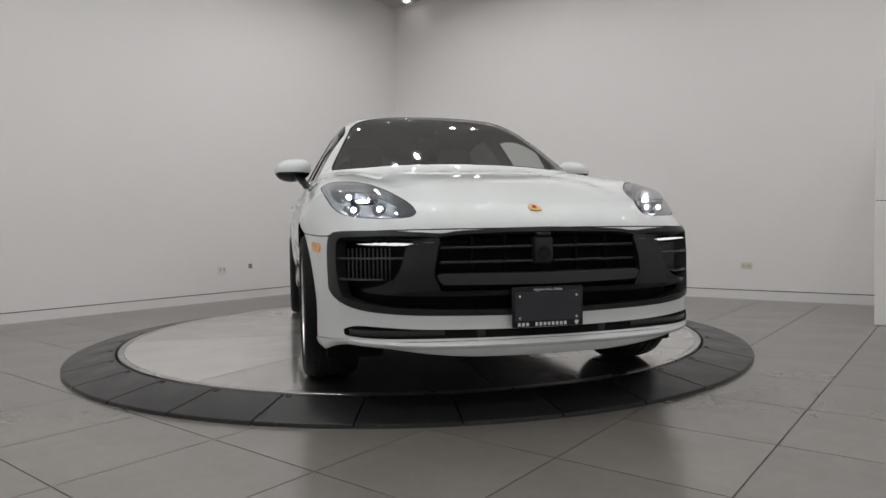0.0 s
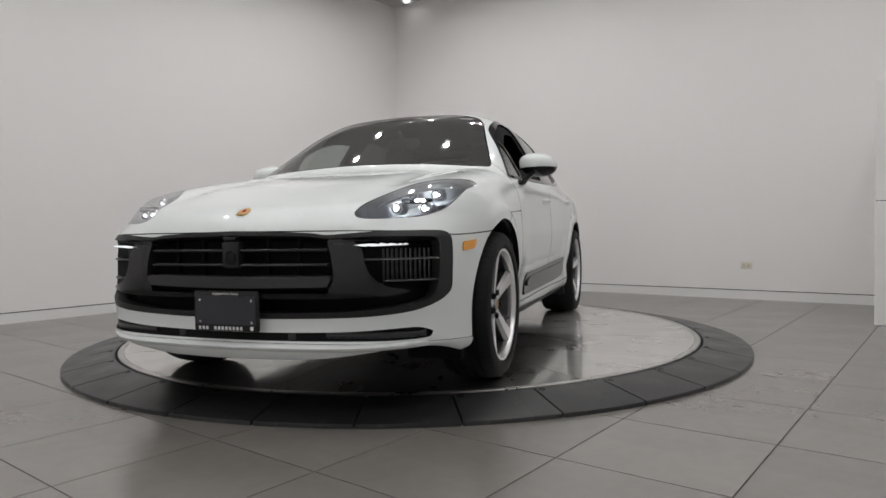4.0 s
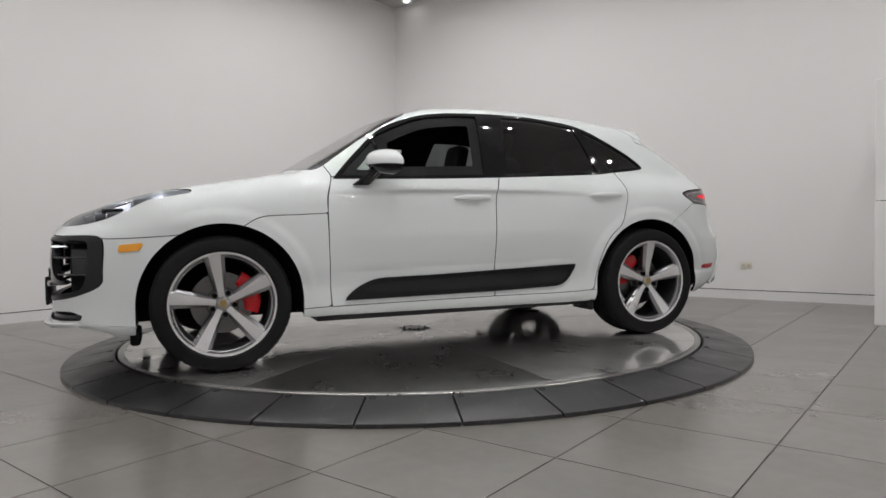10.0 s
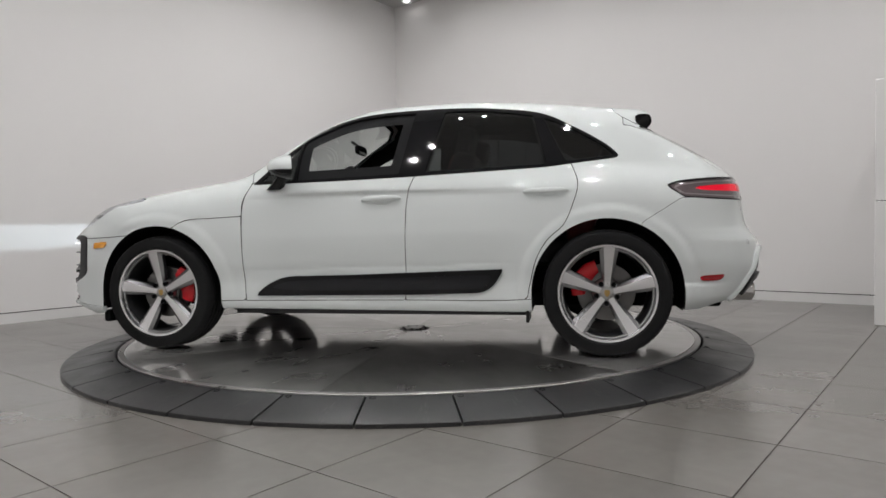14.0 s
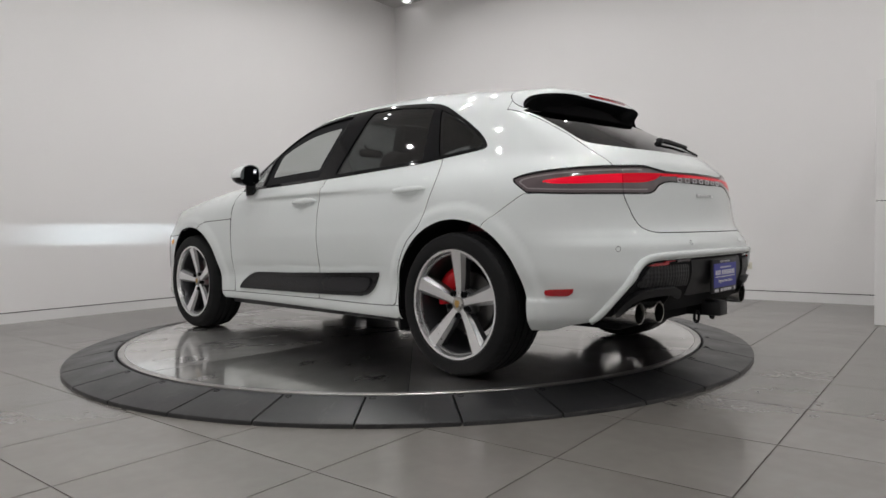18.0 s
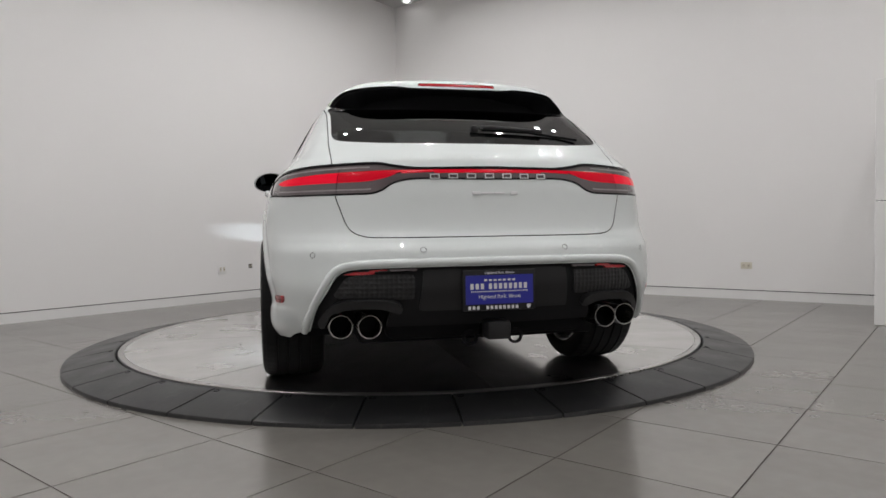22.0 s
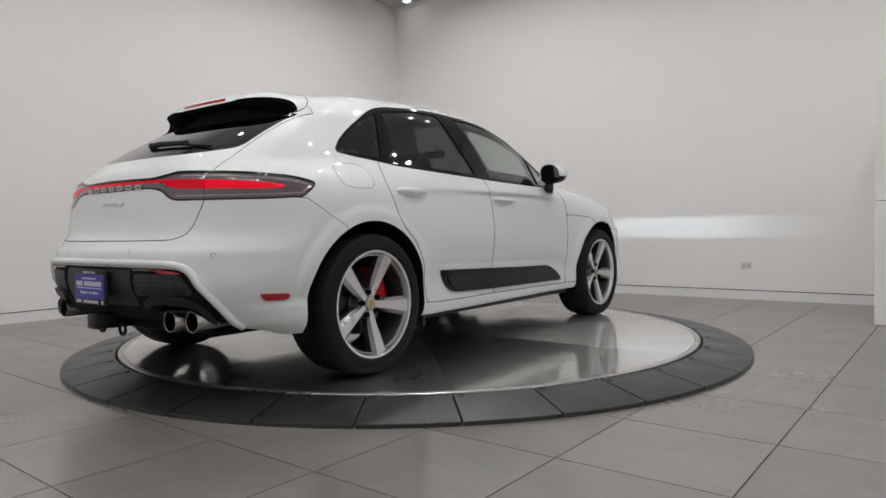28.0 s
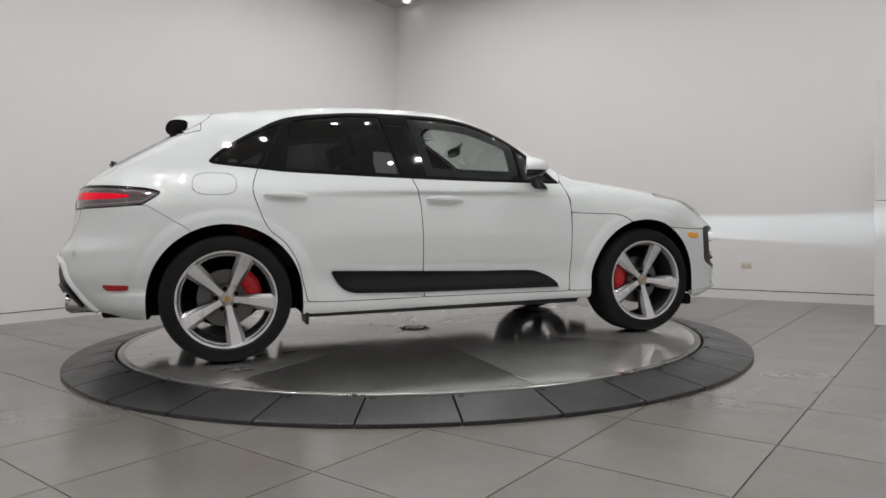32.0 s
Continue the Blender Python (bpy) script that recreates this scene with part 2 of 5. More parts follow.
def prism(bm, outline, depth, m, bevel=0.0, index=0):
    """A flat outline in the plane z = 0, given depth downwards, placed by m."""
    top = [bm.verts.new((x, y, 0)) for x, y in outline]
    f = bm.faces.new(top)
    f.normal_update()
    if f.normal.z < 0:
        f.normal_flip()
    made = bmesh.ops.extrude_face_region(bm, geom=[f])["geom"]
    low = [g for g in made if isinstance(g, bmesh.types.BMVert)]
    bmesh.ops.translate(bm, verts=low, vec=(0, 0, -depth))
    vs = set(top) | set(low)
    fs = list({g for v in vs for g in v.link_faces})
    bmesh.ops.recalc_face_normals(bm, faces=fs)
    if bevel:
        es = list({e for v in top for e in v.link_edges if all(w in top for w in e.verts)})
        out = bmesh.ops.bevel(bm, geom=es, offset=bevel, segments=2, affect="EDGES", profile=0.5)
        vs = {v for v in vs | set(out["verts"]) if v.is_valid}
    for v in vs:
        if v.is_valid:
            for g in v.link_faces:
                g.material_index = index
    bmesh.ops.transform(bm, matrix=m, verts=[v for v in vs if v.is_valid])
    return bm


# ---- the room: u runs along one wall, v along the other ----
ROOM_TURN = 0.85817
U, N = Vector((math.cos(ROOM_TURN), math.sin(ROOM_TURN), 0)), Vector((math.sin(ROOM_TURN), -math.cos(ROOM_TURN), 0))
ROOM = Matrix(((U.x, N.x, 0, 0), (U.y, N.y, 0, 0), (0, 0, 1, 0), (0, 0, 0, 1)))  # room space (u, v, z); left-handed, so faces are recalculated
U_END, V_END, U_BACK, V_BACK, HEIGHT = 3.924, -3.684, -6.6, 6.4, 4.25
PITCH, TILE_U, TILE_V = 0.590, -2.926, 0.9725


def room_box(bm, u0, u1, v0, v1, z0, z1, bevel=0.0):
    box(bm, (u0 + u1) / 2, (v0 + v1) / 2, (z0 + z1) / 2, u1 - u0, v1 - v0, z1 - z0, bevel)
    return bm


def room_part(name, bm, mat, parent=None, label="", smooth=None):
    bmesh.ops.transform(bm, matrix=ROOM, verts=bm.verts)
    bmesh.ops.recalc_face_normals(bm, faces=bm.faces)
    return to_object(bm, name, mat, parent, label, smooth)


def walls():
    for name, b in (("wall_left", (U_BACK - 0.2, U_END, V_END - 0.2, V_END)), ("wall_right", (U_END, U_END + 0.2, V_END - 0.2, V_BACK + 0.2)),
                    ("wall_back", (U_BACK - 0.2, U_BACK, V_END, V_BACK + 0.2)), ("wall_near", (U_BACK, U_END, V_BACK, V_BACK + 0.2))):
        tagged(room_part(name, room_box(bmesh.new(), *b, -0.1, HEIGHT + 0.1), WALL), "plain white painted showroom wall", "wall", kind="structure")
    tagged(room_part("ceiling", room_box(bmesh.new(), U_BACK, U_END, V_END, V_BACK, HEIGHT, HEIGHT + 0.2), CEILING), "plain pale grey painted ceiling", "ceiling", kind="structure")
    # skirting: a flush white board under a dark groove
    for name, a, b in (("baseboard_left", (U_BACK, U_END - 0.012, V_END, V_END + 0.006), (U_BACK, U_END - 0.012, V_END, V_END + 0.002)),
                       ("baseboard_right", (U_END - 0.006, U_END, V_END + 0.006, V_BACK), (U_END - 0.002, U_END, V_END + 0.006, V_BACK))):
        ob = room_part(name, room_box(bmesh.new(), *a, 0.0, 0.094), SKIRTING)
        tagged(ob, "flush white baseboard below a dark shadow groove", "baseboard", kind="structure")
        room_part("groove", room_box(bmesh.new(), *b, 0.096, 0.104), SHADOW_GAP, ob, "dark shadow gap")


def floor_tiles():
    ground = room_part("floor", room_box(bmesh.new(), U_BACK, U_END, V_END, V_BACK, -0.15, -0.0025), GROUT)
    tagged(ground, "grey porcelain tile floor with fine dark joints", "floor", kind="structure")
    shapes = {}
    for i in range(-7, 13):
        for j in range(-9, 10):
            u0, v0 = TILE_U + PITCH * i, TILE_V + PITCH * j
            a, b = max(u0, U_BACK + 0.01), min(u0 + PITCH, U_END)
            c, d = max(v0, V_END + 0.001), min(v0 + PITCH, V_BACK - 0.01)
            if b - a < 0.03 or d - c < 0.03 or Vector(((a + b) / 2, (c + d) / 2)).length < 1.5:
                continue
            key = (round(b - a, 3), round(d - c, 3))
            if key not in shapes:
                bm = room_box(bmesh.new(), -key[0] / 2 + 0.0026, key[0] / 2 - 0.0026, -key[1] / 2 + 0.0026, key[1] / 2 - 0.0026, -0.012, 0.0)
                bmesh.ops.transform(bm, matrix=ROOM, verts=bm.verts)
                bmesh.ops.recalc_face_normals(bm, faces=bm.faces)
                me = bpy.data.meshes.new("tile")
                bm.to_mesh(me)
                bm.free()
                me.materials.append(TILE)
                shapes[key] = me
            ob = new("tile", shapes[key])
            ob.location = ROOM @ Vector(((a + b) / 2, (c + d) / 2, 0))
            ob.parent = ground


def partition():
    """The white cabinet wall that shows at the right border, with a joint at half its height."""
    u0, v0 = 2.412, 2.709
    ob = room_part("tall_cabinet", room_box(bmesh.new(), u0 + 0.004, U_END - 0.002, v0 + 0.004, v0 + 1.2, 0.0, 0.980, 0.006), SKIRTING)
    tagged(ob, "tall white panelled cabinet against the wall, in two tiers", "cabinet")
    room_part("upper_tier", room_box(bmesh.new(), u0 + 0.045, U_END - 0.002, v0 + 0.004, v0 + 1.2, 0.986, 1.94, 0.006), SKIRTING, ob)
    room_part("joint", room_box(bmesh.new(), u0 + 0.05, U_END - 0.01, v0 + 0.01, v0 + 1.19, 0.979, 0.987), SHADOW_GAP, ob, "dark joint line")


def outlet(where, across, out, mat, w, h, label):
    m = Matrix((( across.x, 0, out.x, where[0]), (across.y, 0, out.y, where[1]), (0, 1, 0, where[2]), (0, 0, 0, 1)))
    ob = to_object(box(bmesh.new(), 0, 0, 0.003, w, h, 0.006, 0.002, m), "wall_outlet", mat, smooth=35)
    tagged(ob, label, "outlet")
    for s in (-1, 1):
        part("socket", box(bmesh.new(), s * w * 0.22, 0, 0.0065, w * 0.24, h * 0.42, 0.002, 0.0005, m), SOCKET, ob, "socket face")
        for d in (-1, 1):
            part("slot", box(bmesh.new(), s * w * 0.22 + d * w * 0.05, 0, 0.0078, w * 0.018, h * 0.16, 0.001, 0, m), OUTLET_DARK, ob, "dark socket slot", None)


def ceiling_spot(lens=LAMP_GLOW):
    ob = new("ceiling_spotlight")
    tagged(ob, "small round white ceiling spotlight, lit", "spotlight", "ceiling spotlights")
    part("housing", lathe(bmesh.new(), [(0.0, 0.0), (0.085, 0.0), (0.085, -0.045), (0.079, -0.05), (0.066, -0.05), (0.066, -0.032), (0.0, -0.032)], 32), METAL_GREY, ob)
    bm = disc(bmesh.new(), 0.032, Matrix.Translation((0, 0, -0.040)) @ Matrix.Rotation(math.pi, 4, "X"))
    part("lens", bm, lens, ob, "glowing white lens", smooth=None)
    return ob


walls()
floor_tiles()
partition()
outlet((3.625, 2.053, 0.369), N, -U, OUTLET, 0.115, 0.072, "cream double power outlet low on the wall")
outlet((-2.280, 2.995, 0.379), U, N, SKIRTING, 0.105, 0.115, "white power outlet low on the wall")
outlet((-2.020, 3.297, 0.399), U, N, OUTLET_DARK, 0.05, 0.05, "small dark cable socket low on the wall")
corner_spot = ceiling_spot(LAMP_DIM)
corner_spot.location = ROOM @ Vector((3.711, -3.25, HEIGHT))
SPOT, WALL_SPOT, NEAR_SPOT, EDGE_SPOT = ceiling_spot(), ceiling_spot(LAMP_WALL), ceiling_spot(LAMP_NEAR), ceiling_spot(LAMP_EDGE)
LAMP_U, LAMP_V = 2.40, -2.22


def lamp_places(i, j):
    """Two lamps beside each other at every place of the ceiling's grid."""
    return [Matrix.Translation(ROOM @ Vector((LAMP_U - 1.5 * i + du, LAMP_V + 1.45 * j + 0.3 * du, HEIGHT))) for du in (-0.2, 0.2)]


for i in range(6):
    for j in range(6):
        edge = i == 0 or j == 0  # the rows along the walls are the stronger ones
        kind = WALL_SPOT if edge and max(i, j) <= 1 else EDGE_SPOT if edge else SPOT
        if 1.173 * i + 0.981 * j > 6.3:  # fewer over the near corner of the room
            if (i + j) % 2 or (i, j) == (5, 5):
                continue
            kind = NEAR_SPOT
        for m in lamp_places(i, j):
            if kind.location.length == 0:
                kind.matrix_basis = m
            else:
                copy_thing(kind, m)


# ---- turntable ----
PLATE_Z, PLATE_R, RAMP_R = 0.0653, 2.022, 2.331


def ramp_ring():
    ring = tagged(new("ramp_ring"), "black rubber ramp ring of bolted wedge segments round the turntable", "ramp ring")
    count, first = 33, radians(-96.26)
    step = 2 * math.pi / count
    bm = bmesh.new()
    gap, rows = 0.0048, 4
    ra, rb = PLATE_R + 0.016, RAMP_R
    prof = [(ra, 0.0), (ra, PLATE_Z - 0.006), (ra + 0.006, PLATE_Z - 0.001), (rb - 0.012, 0.022), (rb - 0.002, 0.018), (rb, 0.012), (rb, 0.0)]
    sections = []
    for k in range(rows + 1):
        a = -step / 2 + step * k / rows
        sec = []
        for r, z in prof:
            push = gap if k == 0 else (-gap if k == rows else 0)
            sec.append(bm.verts.new((r * math.cos(a) - push * math.sin(a), r * math.sin(a) + push * math.cos(a), z)))
        sections.append(sec)
    for p, q in zip(sections, sections[1:]):
        for j in range(len(prof) - 1):
            bm.faces.new((p[j], q[j], q[j + 1], p[j + 1]))
    bm.faces.new(sections[0])
    bm.faces.new(sections[-1][::-1])
    bmesh.ops.recalc_face_normals(bm, faces=bm.faces)
    first_piece = part("segment", bm, RAMP, ring, smooth=30)
    bolt = bmesh.new()
    a = step / 2 - 0.016
    tilt = math.atan2(PLATE_Z - 0.023, rb - ra - 0.018)
    lathe(bolt, [(0.0, -0.002), (0.009, -0.002), (0.011, 0.0016), (0.014, 0.0016), (0.015, 0.0)], 16,
          m=Matrix.Rotation(-a, 4, "Z") @ Matrix.Translation((ra + 0.03, 0, PLATE_Z - 0.001 - 0.024 * math.tan(tilt))) @ Matrix.Rotation(tilt, 4, "Y"))
    part("bolt", bolt, BLACK, first_piece, "black recessed bolt")
    for i in range(count):
        m = Matrix.Rotation(first + step * (i + 0.5), 4, "Z")
        if i == 0:
            first_piece.matrix_basis = m
        else:
            copy_thing(first_piece, m)
    return ring


def turntable():
    table = tagged(new("turntable"), "round polished steel turntable with smudged plates", "turntable")
    table.location = (0, 0, PLATE_Z)
    count = 8
    half = math.pi / count - 0.0016
    ring = [(0.112 * math.cos(a), 0.112 * math.sin(a)) for a in (half, 0.0, -half)]
    ring += [(1.985 * math.cos(half * (k / 9 - 1)), 1.985 * math.sin(half * (k / 9 - 1))) for k in range(19)]
    sheet = part("plate", prism(bmesh.new(), ring, 0.01, Matrix(), 0.0008), PLATE, table, smooth=None)
    for i in range(count):  # each one lies with its own grain
        m = Matrix.Rotation(2 * math.pi * (i + 0.5) / count, 4, "Z")
        if i == 0:
            sheet.matrix_basis = m
        else:
            copy_thing(sheet, m)
    part("rim", lathe(bmesh.new(), [(1.9866, -0.01), (1.9866, 0.0), (1.9876, 0.0008), (2.019, 0.0008), (2.022, -0.002), (2.022, -0.06)], 160), RIM_STEEL, table, "bright steel edge band")
    part("base", lathe(bmesh.new(), [(0.0, -0.012), (2.03, -0.012), (2.034, -0.012), (2.034, -0.064), (0.0, -0.064)], 96), BLACK, table)
    hub = part("hub", lathe(bmesh.new(), [(0.0, 0.006), (0.09, 0.006), (0.102, 0.003), (0.110, 0.0), (0.110, -0.011)], 64), RIM_STEEL, table, "round steel hub cover")
    for k in range(8):
        a = 2 * math.pi * k / 8
        part("bolt", lathe(bmesh.new(), [(0.0, 0.012), (0.007, 0.012), (0.009, 0.010), (0.009, 0.005)], 12, m=Matrix.Translation((0.085 * math.cos(a), 0.085 * math.sin(a), 0))), BLACK, hub)
        b = a + math.pi / 8
        part("notch", lathe(bmesh.new(), [(0.0, 0.0065), (0.011, 0.0065), (0.012, 0.004)], 12, m=Matrix.Translation((0.103 * math.cos(b), 0.103 * math.sin(b), 0))), BLACK, hub, "dark notch in the hub cover")
    return table


ramp_ring()
TABLE = turntable()


# ---- the car's outer skin as a smooth solid ----
# Car space: x to its right, y forwards from the rear axle, z up from the turntable.


def curve(knots):
    """A smooth curve through (place, value) knots, flat outside them (monotone cubic)."""
    k = np.array(knots, float)
    xs, vs = k[:, 0], k[:, 1]
    h, s = np.diff(xs), np.diff(vs) / np.diff(xs)
    m = np.zeros(len(xs))
    m[0], m[-1] = s[0], s[-1]
    for i in range(1, len(xs) - 1):
        if s[i - 1] * s[i] > 0:
            a, b = 2 * h[i] + h[i - 1], h[i] + 2 * h[i - 1]
            m[i] = (a + b) / (a / s[i - 1] + b / s[i])

    def value(q):
        q = np.clip(np.asarray(q, float), xs[0], xs[-1])
        i = np.clip(np.searchsorted(xs, q) - 1, 0, len(xs) - 2)
        t = (q - xs[i]) / h[i]
        return ((2 * t ** 3 - 3 * t ** 2 + 1) * vs[i] + (t ** 3 - 2 * t ** 2 + t) * h[i] * m[i]
                + (3 * t ** 2 - 2 * t ** 3) * vs[i + 1] + (t ** 3 - t ** 2) * h[i] * m[i + 1])
    return value


def smax(a, b, k):
    h = np.maximum(k - np.abs(a - b), 0) / k
    return np.maximum(a, b) + h * h * k / 4


def smin(a, b, k):
    return -smax(-a, -b, k)


AXLE_F, WHEEL_R = 2.807, 0.366
plan_w = curve([(-1.0, 0.85), (-0.6, 0.905), (-0.3, 0.943), (0.0, 0.956), (0.5, 0.946), (1.2, 0.935), (2.0, 0.928), (2.75, 0.960), (3.2, 0.955), (3.7, 0.90)])
side_in = curve([(0.15, -0.10), (0.24, -0.045), (0.31, -0.022), (0.42, -0.026), (0.56, -0.004), (0.70, 0.0), (0.80, -0.005), (0.88, -0.013), (0.95, -0.025), (1.0, -0.035), (1.06, -0.052), (1.15, -0.085), (1.3, -0.15)])
deck = curve([(-1.0, 0.985), (-0.85, 1.03), (-0.7, 1.083), (-0.45, 1.12), (-0.1, 1.13), (0.6, 1.11), (1.3, 1.082), (2.1, 1.085), (2.36, 1.100), (2.66, 1.063), (2.93, 1.022), (3.17, 0.977), (3.35, 0.922), (3.5, 0.870), (3.62, 0.828), (3.75, 0.775)])
nose = curve([(0.12, 3.59), (0.19, 3.655), (0.225, 3.705), (0.27, 3.715), (0.305, 3.706), (0.36, 3.70), (0.45, 3.705), (0.6, 3.71), (0.70, 3.70), (0.76, 3.685), (0.82, 3.655), (0.9, 3.60)])
tail = curve([(0.15, -0.66), (0.25, -0.76), (0.34, -0.90), (0.42, -0.945), (0.52, -0.975), (0.60, -0.968), (0.650, -0.962), (0.700, -0.928), (0.74, -0.902), (0.8, -0.885), (0.92, -0.868), (1.0, -0.850), (1.06, -0.815), (1.2, -0.70)])
belly = curve([(-1.0, 0.30), (-0.7, 0.255), (-0.4, 0.235), (0.4, 0.235), (2.4, 0.245), (3.1, 0.225), (3.4, 0.212), (3.7, 0.198)])
glass_w = curve([(-0.5, 0.765), (-0.25, 0.80), (-0.05, 0.815), (0.4, 0.848), (1.1, 0.872), (1.7, 0.868), (2.1, 0.832), (2.45, 0.785)])
hatch_y = curve([(0.9, -0.84), (1.03, -0.835), (1.085, -0.79), (1.15, -0.705), (1.32, -0.412), (1.345, -0.365), (1.38, -0.352), (1.43, -0.352), (1.47, -0.345), (1.55, -0.30)])
roof = curve([(-0.5, 1.478), (-0.25, 1.502), (-0.06, 1.518), (0.083, 1.533), (0.32, 1.562), (0.585, 1.583), (0.93, 1.594), (1.25, 1.588), (1.6, 1.563), (2.0, 1.516)])


def skin(p):
    """Signed depth of points p (n, 3): negative inside the car."""
    a, y, z = np.abs(p[:, 0]), p[:, 1], p[:, 2]
    # lower body
    w = plan_w(y) + side_in(z)
    for yc in (0.0, AXLE_F):
        r = np.hypot(y - yc, z - WHEEL_R)
        band = np.clip((0.522 - r) / 0.055, 0, 1) * np.clip((z - 0.22) / 0.15, 0, 1)
        w = w + 0.011 * band * band * (3 - 2 * band)
    w = w + 0.007 * np.clip((0.418 - z) / 0.012, 0, 1) * np.clip((-0.36 - y) / 0.06, 0, 1)
    # hollow above the side blades, with a crease that rises to the rear
    d = z - (0.505 + 0.022 * (2.2 - y))
    fade = np.clip((2.30 - y) / 0.35, 0, 1) * np.clip((y - 0.38) / 0.35, 0, 1)
    w = w - 0.020 * fade * fade * (3 - 2 * fade) * np.clip(1 - np.abs(d) / np.where(d < 0, 0.15, 0.20), 0, 1) ** 1.4
    side = a - w
    top = z - (deck(y) - (0.030 + 0.04 * np.clip(0.2 - y, 0, 0.6)) * a ** 2 - 0.016 * np.exp(-((a - 0.52) / 0.085) ** 2) * (y > 2.2) * np.clip((3.5 - y) * 3, 0, 1))
    low_nose = np.clip((0.82 - z) / 0.12, 0, 1)
    low_nose = low_nose * low_nose * (3 - 2 * low_nose)
    front = y - (nose(z) - (0.185 - 0.020 * low_nose) * a ** 2 - 0.56 * (1 - low_nose) * a ** 6 - 0.84 * low_nose * a ** 10)
    back = tail(z) + 0.16 * a ** 2 + 0.46 * a ** 6 - y
    low = belly(y) + 0.16 * np.clip(y - 3.3, 0, 1) * a ** 3 * 4 - z
    k = 0.20 - 0.07 * np.clip((y - 0.1) / 0.5, 0, 1) * np.clip((2.45 - y) / 0.45, 0, 1)
    f = smax(side, top * 0.95, k)
    f = smax(f, front * 0.8, 0.07)
    f = smax(f, back * 0.9, 0.07)
    f = smax(f, low, 0.05)
    # greenhouse
    u = z - 1.08
    gs = (a - (glass_w(y) - 0.53 * u - 0.16 * u ** 2)) * 0.85
    gr = z - (roof(y) - 0.085 * a ** 2)
    gf = (y - (2.45 - 0.25 * a ** 2 - 1.75 * (z - 1.10))) * 0.5
    gb = ((hatch_y(z) + 0.25 * a ** 2 + 0.6 * a ** 6) - y) * 0.6
    g = smax(gs, gr, 0.14)
    g = smax(g, gf, 0.10)
    g = smax(g, gb, 0.05)
    g = smax(g, 0.98 - z, 0.02)
    return smin(f, g, 0.035)


def slope(p, e=2e-3):
    """The unit normals of the skin at p."""
    n = np.stack([skin(p + d) - skin(p - d) for d in np.eye(3) * e], 1)
    return n / np.maximum(np.linalg.norm(n, axis=1), 1e-9)[:, None]


def settle_on(p, steps=4, e=2e-3):
    for _ in range(steps):
        g = np.stack([skin(p + d) - skin(p - d) for d in np.eye(3) * e], 1) / (2 * e)
        p = p - g * (skin(p) / np.maximum((g * g).sum(1), 0.05))[:, None]
    return p


# ---- skin to mesh, and mesh to panels ----
def surface(lo, hi, h):
    """Triangles of the skin inside a box, on a lattice of step h, drawn onto the skin itself."""
    ax = [np.arange(a, b + h / 2, h) for a, b in zip(lo, hi)]
    n = [len(a) for a in ax]
    X, Y, Z = np.meshgrid(*ax, indexing="ij")
    f = skin(np.stack([X.ravel(), Y.ravel(), Z.ravel()], 1)).reshape(n)
    inside = f < 0
    cells = sum(inside[i:n[0] - 1 + i, j:n[1] - 1 + j, k:n[2] - 1 + k].astype(np.int8) for i in (0, 1) for j in (0, 1) for k in (0, 1))
    live = (cells > 0) & (cells < 8)
    index = np.full(live.shape, -1)
    index[live] = np.arange(live.sum())
    where = np.argwhere(live)
    V = np.stack([ax[d][where[:, d]] + h / 2 for d in range(3)], 1)
    V = settle_on(V, 5)
    quads = []
    for d in range(3):
        e, g = (d + 1) % 3, (d + 2) % 3
        a = inside
        b = np.roll(inside, -1, d)
        cross = np.argwhere(a != b)
        cross = cross[(cross[:, d] < n[d] - 1) & (cross[:, e] > 0) & (cross[:, g] > 0) & (cross[:, e] < n[e] - 1) & (cross[:, g] < n[g] - 1)]
        ids = []
        for de, dg in ((-1, -1), (0, -1), (0, 0), (-1, 0)):
            c = cross.copy()
            c[:, e] += de
            c[:, g] += dg
            ids.append(index[tuple(c.T)])
        q = np.stack(ids, 1)
        flip = ~a[tuple(cross.T)]
        q[flip] = q[flip][:, ::-1]
        quads.append(q)
    Q = np.concatenate(quads)
    Q = Q[(Q >= 0).all(1)]
    return V, np.concatenate([Q[:, [0, 1, 2]], Q[:, [0, 2, 3]]])


def keep(V, F):
    used = np.unique(F)
    back = np.full(len(V), -1)
    back[used] = np.arange(len(used))
    return V[used], back[F]


